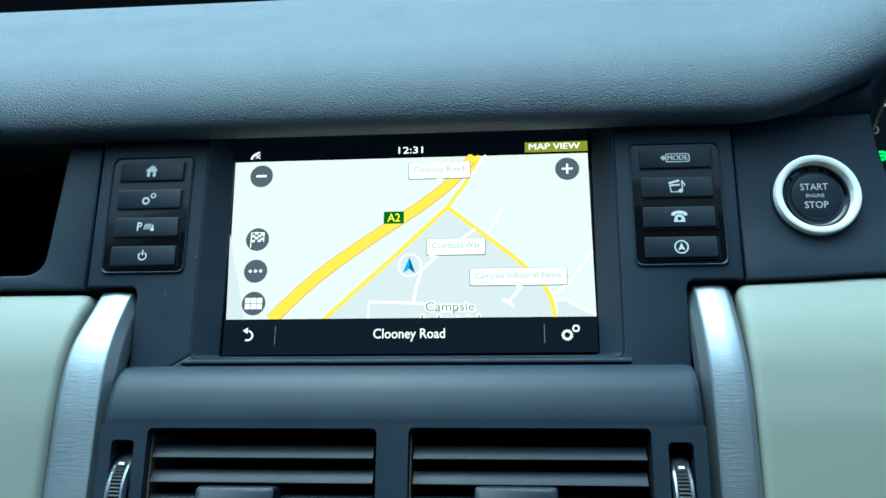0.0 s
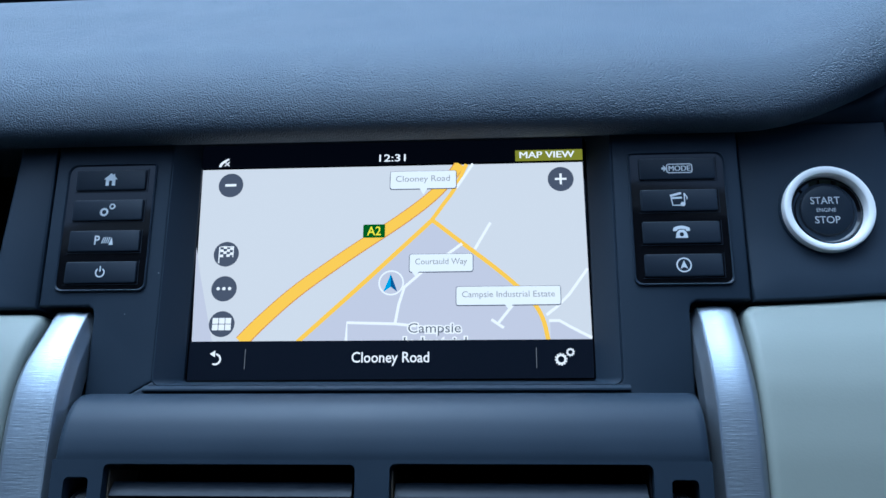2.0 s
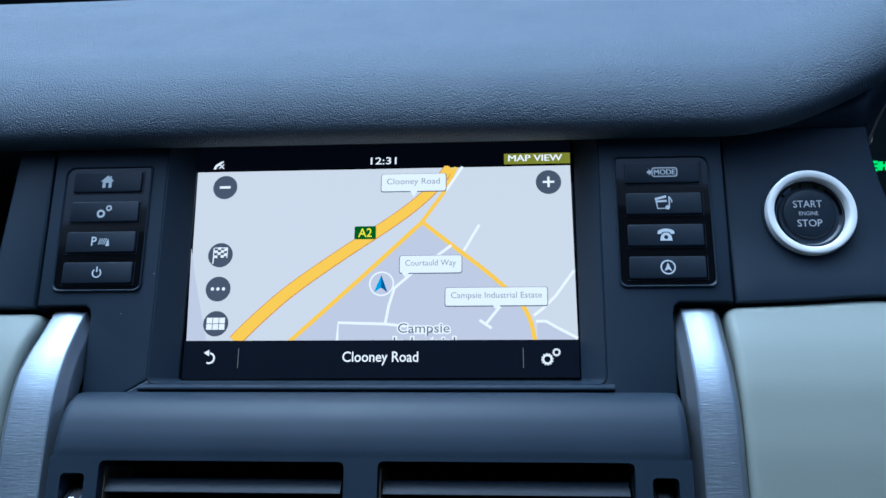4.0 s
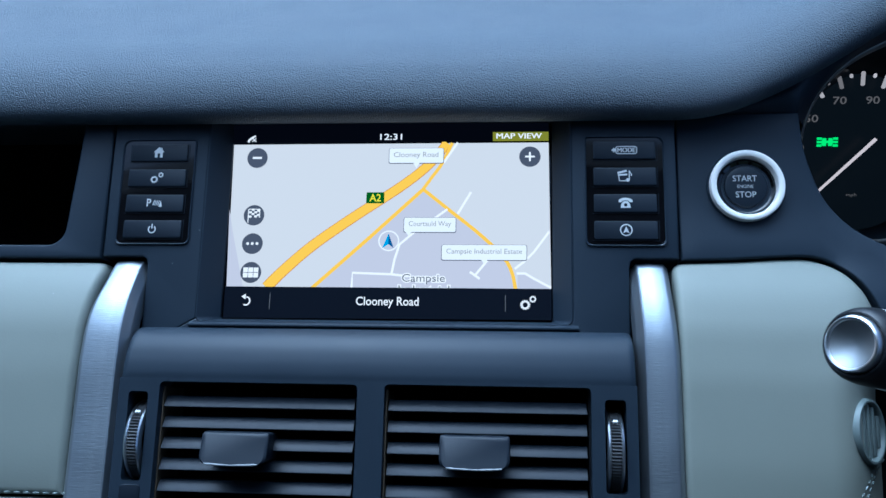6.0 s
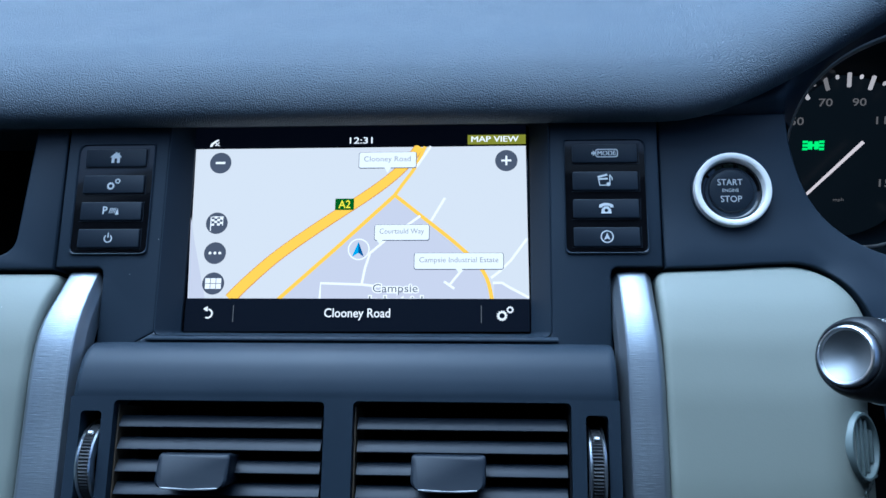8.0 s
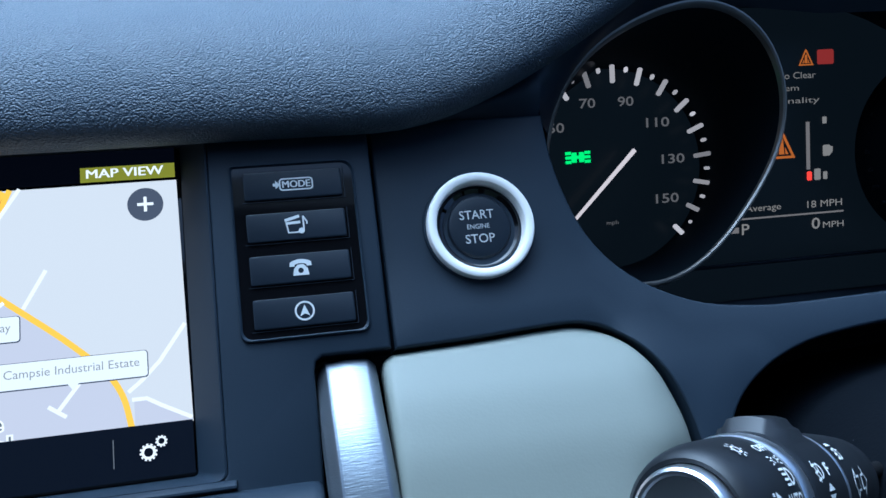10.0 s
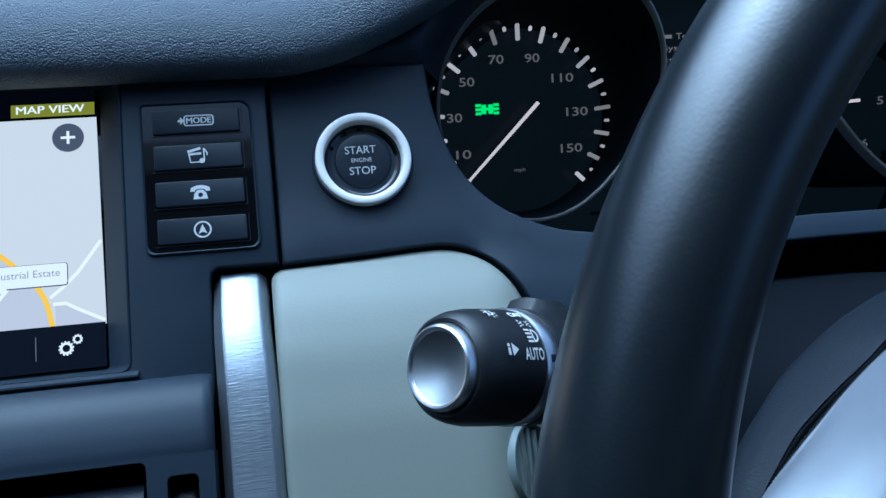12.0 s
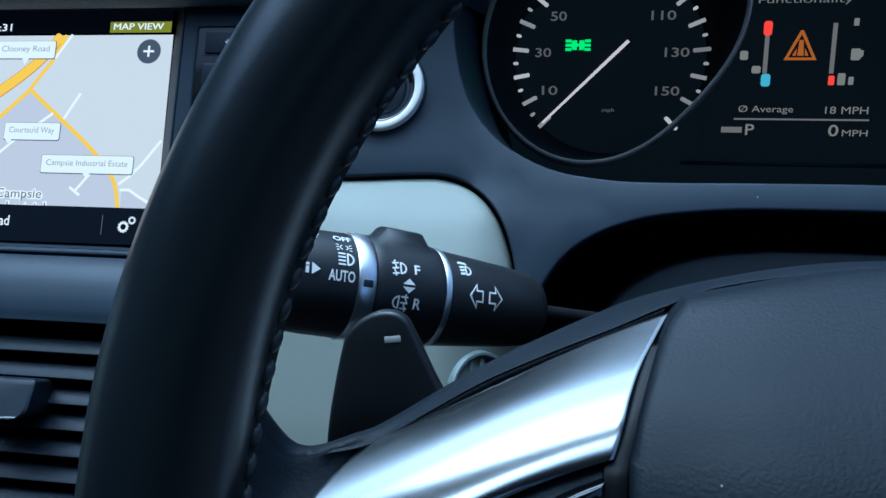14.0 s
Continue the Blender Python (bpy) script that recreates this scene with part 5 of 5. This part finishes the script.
def spoke_insert(s):
    """A bulged metal blade between four curved sides, with a small rounded edge."""
    A, C = 56, 40
    top, low, hub, end = evenly(INS_TOP, A), evenly(INS_LOW, A), evenly(INS_HUB, C), evenly(INS_RIM, C)
    bm = bmesh.new()
    grid = []
    for i in range(A + 1):
        p = i / A
        row = []
        for k in range(C + 1):
            g = k / C
            c = (1 - g) * top[i] + g * low[i] + (1 - p) * hub[k] + p * end[k] - ((1 - p) * (1 - g) * top[0] + p * (1 - g) * top[A] + (1 - p) * g * low[0] + p * g * low[A])
            row.append((float(c[0]), float(c[1]), g))
        grid.append(row)
    vs = [[bm.verts.new((s * x, ins_y(x, z, g), z)) for x, z, g in row] for row in grid]
    for i in range(A):
        for k in range(C):
            bm.faces.new((vs[i][k], vs[i + 1][k], vs[i + 1][k + 1], vs[i][k + 1]))
    loop = [(i, 0) for i in range(A)] + [(A, k) for k in range(C)] + [(i, C) for i in range(A, 0, -1)] + [(0, k) for k in range(C, 0, -1)]
    before = [vs[i][k] for i, k in loop]
    mid = Vector([float(c) for c in (top[A // 2] + low[A // 2]) / 2])
    for out, back in ((0.00012, 0.0002), (0.00015, 0.0006), (0.00015, 0.005)):
        ring = []
        for i, k in loop:
            x, z, g = grid[i][k]
            d = (Vector((x, z)) - mid).normalized() * out
            ring.append(bm.verts.new((s * (x + d.x), ins_y(x, z, g) + back, z + d.y)))
        n = len(ring)
        for i in range(n):
            bm.faces.new((before[i], before[(i + 1) % n], ring[(i + 1) % n], ring[i]))
        before = ring
    bmesh.ops.recalc_face_normals(bm, faces=bm.faces)
    return part("spoke_insert", bm, M_ALU_SPOKE, wheel, "satin aluminium spoke insert, scuffed", 60)


def pad_y(u, v):
    return along(LOWER, u)[1] - 0.0030 + 0.06 * (0.03 - v)


for s in (1, -1):
    spoke_insert(s)
    o = [(s * x, z) for x, z in ((-0.1350, 0.0055), (-0.1200, 0.0138), (-0.1060, 0.0203), (-0.0930, 0.0258), (-0.0915, 0.0120), (-0.0925, -0.0400), (-0.1450, -0.0300))]
    bm = bmesh.new()
    plate(bm, o, 0.0, 0.004, 0.0015, warp=pad_y, step=0.006)
    sp = part("switch_pad", bm, M_GLOSS, wheel, "gloss black switch pad", 60)
    bm = bmesh.new()
    loft(bm, [[(s * x, pad_y(x, z - 0.004) - 0.0004 + dy, z - 0.004 + dz) for dy, dz in ((0.001, -0.0006), (-0.0006, -0.0005), (-0.0006, 0.0005), (0.001, 0.0006))] for x, z in ((-0.132, 0.0055), (-0.120, 0.0122), (-0.106, 0.0188), (-0.0945, 0.0238))], cap0=True, cap1=True)
    part("pad_rib", bm, M_SLAT, sp, "satin black rib along the switch pad")
    # shift paddle
    o = tup(spline([(-0.1616, -0.0192), (-0.1583, 0.0134), (-0.1545, 0.0374), (-0.1521, 0.0434), (-0.1475, 0.0470), (-0.1426, 0.0480), (-0.1391, 0.0466), (-0.1366, 0.0428), (-0.1295, 0.0292), (-0.1164, 0.0080), (-0.1055, -0.0192)], 4))
    o = [(s * x, z) for x, z in o]
    bm = bmesh.new()
    plate(bm, o, 0.0514, 0.0038, 0.0013, warp=lambda u, v: 0.012 * smoothstep((0.0257 - v) / 0.05), step=0.006)
    pd = part("shift_paddle", bm, M_STALK, wheel, "black shift paddle with a small dash", 60)
    bm = bmesh.new()
    box(bm, (-0.0020, -0.0003, -0.0008), (0.0020, 0.0003, 0.0008), 0.0002)
    if s < 0:
        box(bm, (-0.0006, -0.0003, -0.0018), (0.0006, 0.0003, 0.0018), 0.0002)
    turned(bm, Matrix.Translation((s * -0.1417, 0.05155, 0.0414)) @ Matrix.Rotation(radians(-8 * s), 4, "Y"))
    part("dash_mark", bm, M_DASH, pd, "pale printed dash")
    bm = bmesh.new()  # a fine cord lies in the groove above the insert
    cord = evenly([(u, along(EDGE, u)[0] - 0.0002) for u in np.linspace(0.080, 0.1365, 9)], 240)
    loft(bm, [[(-s * u, spoke_y(u, v) + 0.0008 + r * math.cos(a), v + r * math.sin(a)) for a in np.linspace(0, 2 * math.pi, 9)[:-1]] for k, (u, v) in enumerate(cord) for r in (0.0008 + 0.00012 * math.sin(k * math.pi / 2),)])
    part("cord", bm, M_SHROUD, wheel, "fine twisted black cord", 80)

# airbag cover: a domed pad
HUB = tup(spline([(-0.0758, 0.0545), (-0.0797, 0.0503), (-0.0826, 0.0450), (-0.0848, 0.0402), (-0.0870, 0.0346), (-0.0881, 0.0302), (-0.0887, 0.0271), (-0.0880, 0.0100), (-0.0850, -0.0200), (-0.0700, -0.0500), (-0.0400, -0.0700), (0, -0.0760)], 4))
HUBTOP = tup(spline([(0, 0.0628), (-0.0305, 0.0615), (-0.0492, 0.0594), (-0.0646, 0.0566), (-0.0725, 0.0552), (-0.0758, 0.0545)], 4))[:-1]
lefth = HUBTOP + HUB
o = lefth[:-1] + [lefth[-1]] + both(lefth)[1:-1]
CROWN = np.array(tup(spline([(-0.076, 0.016), (-0.050, 0.005), (-0.020, -0.0010), (0.000, -0.0005), (0.015, 0.0025), (0.0271, 0.0085), (0.0346, 0.0150), (0.0402, 0.0226), (0.0450, 0.0306), (0.0503, 0.0395), (0.0545, 0.0461), (0.0594, 0.0560), (0.0660, 0.0720)], 4)))


def hub_y(u, v):
    """A rolled upper edge over a nearly flat face, a little fuller towards the middle."""
    return float(np.interp(v, CROWN[:, 0], CROWN[:, 1])) - 0.0030 * smoothstep((0.0880 - abs(u)) / 0.03)


bm = bmesh.new()
plate(bm, o, 0.0, 0.016, 0.0022, warp=hub_y, step=0.004)
part("airbag_cover", bm, M_HUB, wheel, "grained dark airbag cover, a little dusty", 60)
GAP = [(-0.0824, 0.0458, 0.0364), (-0.0838, 0.0432, 0.0316), (-0.0864, 0.0378, 0.0230), (-0.0891, 0.0320, 0.0150), (-0.0903, 0.0290, 0.0118), (-0.0910, 0.0250, 0.0085), (-0.0905, 0.0100, 0.003)]
for s in (1, -1):
    path = [tuple(float(c) for c in p) for p in spline(GAP, 5)]
    bm = bmesh.new()
    loft(bm, [[(s * (x + du), y + dy, z) for du, dy in ((-0.0026, 0.006), (-0.0022, 0.0022), (-0.0008, 0.0016), (0.0006, 0.0014), (0.0020, 0.0020), (0.0026, 0.006))] for x, z, y in path], cap0=True, cap1=True)
    strip_g = part("gap_strip", bm, M_TRIM, wheel, "gloss black strip beside the insert")
    bm = bmesh.new()
    loft(bm, [[(s * (x + 0.0013 + du), y + dy, z) for du, dy in ((-0.0003, 0.0012), (-0.0001, 0.0007), (0.0001, 0.0007), (0.0003, 0.0010), (0.0003, 0.004))] for x, z, y in path[0:12]], cap0=True, cap1=True)
    part("edge_strip", bm, M_DULL, strip_g, "narrow chrome edge beside the airbag cover")

# ---- indicator stalk ----
stalk = thing("indicator_stalk", "black light stalk with silver end cap and white symbols", "stalk", (0.189, -0.126, -0.082), (0, 1.5, 38))


def tube(profile, n=40, cap0=False, cap1=False):
    bm = bmesh.new()
    loft(bm, [[(x, -r * math.cos(2 * math.pi * k / n), r * math.sin(2 * math.pi * k / n)) for k in range(n)] for x, r in profile], True, cap0, cap1)
    return bm


def wrap(bm, r):
    """Bend lettering in (x, z) round the stalk, whose radius may change along it."""
    for v in bm.verts:
        q = (r(v.co.x) if callable(r) else r) + 0.00025
        a = v.co.z / q
        v.co = Vector((v.co.x, -q * math.cos(a), q * math.sin(a)))
    return bm


part("end_cap", tube([(0.0032, 0.0002), (0.0030, 0.002), (0.0023, 0.0042), (0.0013, 0.0062), (0.0003, 0.0078), (-0.0004, 0.0086)], cap0=True), M_CAP, stalk, "dished satin silver end cap")
part("cap_ring", tube([(-0.0004, 0.0086), (-0.0010, 0.0090), (-0.0012, 0.0096), (-0.0008, 0.0102), (0.0006, 0.0106), (0.0030, 0.0107)]), M_CHROME, stalk, "bright ring round the cap")
knob = part("knob", tube([(0.0026, 0.0104), (0.0016, 0.0110), (0.0014, 0.0118), (0.0022, 0.0128), (0.0048, 0.0137), (0.0085, 0.0143), (0.0140, 0.0146), (0.0228, 0.0148), (0.0231, 0.0142)]), M_STALK, stalk, "black rotary light switch")
r1 = part("collar_ring", tube([(0.0230, 0.0140), (0.0232, 0.0150), (0.0238, 0.0153), (0.0278, 0.0153), (0.0284, 0.0150), (0.0286, 0.0140)]), M_CHROME, stalk, "chrome collar ring with a small dark slot")
bm = bmesh.new()
box(bm, (0.0244, -0.0002, -0.0010), (0.0272, 0.0002, 0.0010), 0.0002)
turned(bm, Matrix.Translation((0, -0.0154, 0.0)))
part("slot", bm, M_STALK, r1, "dark slot")
bm = tube([(0.0285, 0.0140), (0.0288, 0.0151), (0.0296, 0.0154), (0.0316, 0.0154), (0.0342, 0.0154), (0.0452, 0.0152), (0.0476, 0.0151), (0.0492, 0.0150), (0.0500, 0.0148), (0.0502, 0.0138)], 72)
for v in bm.verts:
    a = abs(math.atan2(v.co.z, -v.co.y) - radians(82))
    if a < radians(28) and 0.033 < v.co.x < 0.047:
        v.co.z += 0.0032 * (1 if a < radians(20) else 0.6)
fog = part("fog_ring", bm, M_STALK, stalk, "black fog light ring with a raised ridge", 40)
part("thin_ring", tube([(0.0500, 0.0136), (0.0502, 0.0147), (0.0507, 0.0149), (0.0520, 0.0147), (0.0522, 0.0136)]), M_CHROME, stalk, "thin chrome ring")
cone = part("stem", tube([(0.0520, 0.0130), (0.0523, 0.0142), (0.0533, 0.0143), (0.066, 0.0134), (0.076, 0.0126), (0.0848, 0.0116), (0.0882, 0.0101), (0.0902, 0.0078), (0.0911, 0.0052), (0.0915, 0.0036)]), M_STALK, stalk, "tapered black stem")

part("rod", tube([(0.0908, 0.0024), (0.13, 0.0024)], 16, cap1=True), M_VOID, stalk, "matt black rod into the column")


def stalk_print(parent, r, *bms):
    for bm in bms:
        part("symbol", wrap(bm, r), M_MARK, parent, "white printed symbol", 0)


def lamp_sign(x, z, s, rays=4, slant=0.0, flip=False):
    """A headlamp symbol: a D-shape with rays."""
    bm = bmesh.new()
    k = -1 if flip else 1
    arc(bm, x, z, 0.0011 * s, 0.0015 * s, -90 if not flip else 90, 90 if not flip else 270, 0, 12)
    ribbon(bm, [(x, z - 0.0015 * s), (x, z + 0.0015 * s)], 0.0004 * s, 0)
    for i in range(rays):
        q = z + 0.0013 * s - 0.0026 * s * i / (rays - 1)
        ribbon(bm, [(x - k * 0.0005 * s, q), (x - k * 0.0022 * s, q - slant * s)], 0.0004 * s, 0)
    return bm


def wave(x, z):
    """The wavy stroke through a fog lamp's rays."""
    bm = bmesh.new()
    ribbon(bm, [(x + 0.0003 * math.sin(k * 1.1), z - 0.0024 + 0.0004 * k) for k in range(13)], 0.0004, -0.0001)
    return bm


def washer(x, z):
    """A lamp with short beams under a washer's spray."""
    bm = bmesh.new()
    arc(bm, x + 0.0006, z - 0.0010, 0.0013, 0.0018, -90, 90, 0, 14)
    ribbon(bm, [(x + 0.0006, z - 0.0028), (x + 0.0006, z + 0.0008)], 0.0005, 0)
    for q in (-0.0022, -0.0010, 0.0002):
        ribbon(bm, [(x + 0.0001, z + q), (x - 0.0016, z + q - 0.0003)], 0.0007, 0)
    flat(bm, [(x - 0.0020, z + 0.0013), (x + 0.0016, z + 0.0013), (x + 0.0010, z + 0.0022), (x - 0.0014, z + 0.0022)], 0)
    return bm


tri = bmesh.new()
flat(tri, [(0.0098, 0.0006), (0.0098, 0.0038), (0.0122, 0.0022)], 0)
bar(tri, 0.0081, 0.0008, 0.0090, 0.0026, 0)
bar(tri, 0.0081, 0.0029, 0.0090, 0.0036, 0)
small = bmesh.new()
for dx in (-0.0012, 0.0012):
    arc(small, 0.0192 + dx * 0.4, 0.0098, 0.0005, 0.0008, -90 if dx > 0 else 90, 90 if dx > 0 else 270, 0, 8)
    for q in (-0.0008, 0, 0.0008):
        ribbon(small, [(0.0192 + dx * 1.2, 0.0098 + q), (0.0192 + dx * 1.9, 0.0098 + q * 1.3)], 0.0003, 0)
stalk_print(knob, 0.0148, tri, words("AUTO", 0.0145, 0.0220, -0.0004, 0.0027, 0, 0.02), lamp_sign(0.0199, 0.0060, 1.25), small, words("OFF", 0.0167, 0.0219, 0.0124, 0.0146, 0, 0.02))
lamp = bmesh.new()
arc(lamp, 0.0105, 0.0142, 0.0008, 0.0013, 0, 360, 0, 16)
for k in range(8):
    a = math.pi * k / 4
    ribbon(lamp, [(0.0105 + 0.0017 * math.cos(a), 0.0142 + 0.0017 * math.sin(a)), (0.0105 + 0.0024 * math.cos(a), 0.0142 + 0.0024 * math.sin(a))], 0.0004, 0)
stalk_print(knob, 0.0145, lamp)
ar = bmesh.new()
flat(ar, [(0.0360, 0.0012), (0.0398, 0.0012), (0.0379, 0.0029)], 0)
flat(ar, [(0.0360, 0.0005), (0.0379, -0.0012), (0.0398, 0.0005)], 0)
stalk_print(fog, 0.0153, merged(lamp_sign(0.0354, 0.0057, 1.2, 3, 0.0003), wave(0.0337, 0.0057)), words("F", 0.0396, 0.0413, 0.0043, 0.0072, 0, 0.02), ar, merged(lamp_sign(0.0352, -0.0040, 1.25, 3, 0.0, True), wave(0.0372, -0.0040)), words("R", 0.0398, 0.0421, -0.0055, -0.0024, 0, 0.02))


def arrow(x, s):
    o = [(x - s * 0.0028, 0.0008), (x, -0.0030), (x, -0.0010), (x + s * 0.0022, -0.0010), (x + s * 0.0022, 0.0026), (x, 0.0026), (x, 0.0046)]
    if area2(o) < 0:
        o = o[::-1]
    i = inset(o, 0.0005)
    bm = bmesh.new()
    vo = [bm.verts.new((p[0], 0, p[1])) for p in o]
    vi = [bm.verts.new((p[0], 0, p[1])) for p in i]
    for k in range(len(o)):
        bm.faces.new((vo[k], vo[(k + 1) % len(o)], vi[(k + 1) % len(o)], vi[k]))
    return bm


stalk_print(cone, lambda x: 0.0143 - (x - 0.0533) * 0.0760, arrow(0.0608, 1), arrow(0.0671, -1), washer(0.0570, 0.0095))

# ---- small round grille ----
grille = thing("round_grille", "small round grey-green slotted grille in the leather panel", "grille", (0.2388, face_y(-0.1125) + 0.0140, -0.1125), (0, 0, 46))
revolve(bm := bmesh.new(), [(0.0160, 0.010), (0.0160, 0.004), (0.0158, 0.0016), (0.0155, -0.0002), (0.0150, -0.0010), (0.0140, -0.0010), (0.0132, 0.0002), (0.0130, 0.0014), (0.0130, 0.0075)])
part("frame", bm, M_GRILLE, grille, "grey-green round frame")
part("backing", flat(bmesh.new(), disc(0, 0, 0.0131), 0.0065), M_VOID, grille, "black backing", 0)
for k in (-2, -1, 0, 1, 2):
    h = math.sqrt(max(0.0, 0.0128 ** 2 - (0.0052 * k) ** 2))
    if h > 0.004:
        bm = bmesh.new()
        box(bm, (0.0052 * k - 0.0011, 0.0004, -h), (0.0052 * k + 0.0011, 0.0022, h), 0.0004)
        part("slat", bm, M_GRILLE, grille)
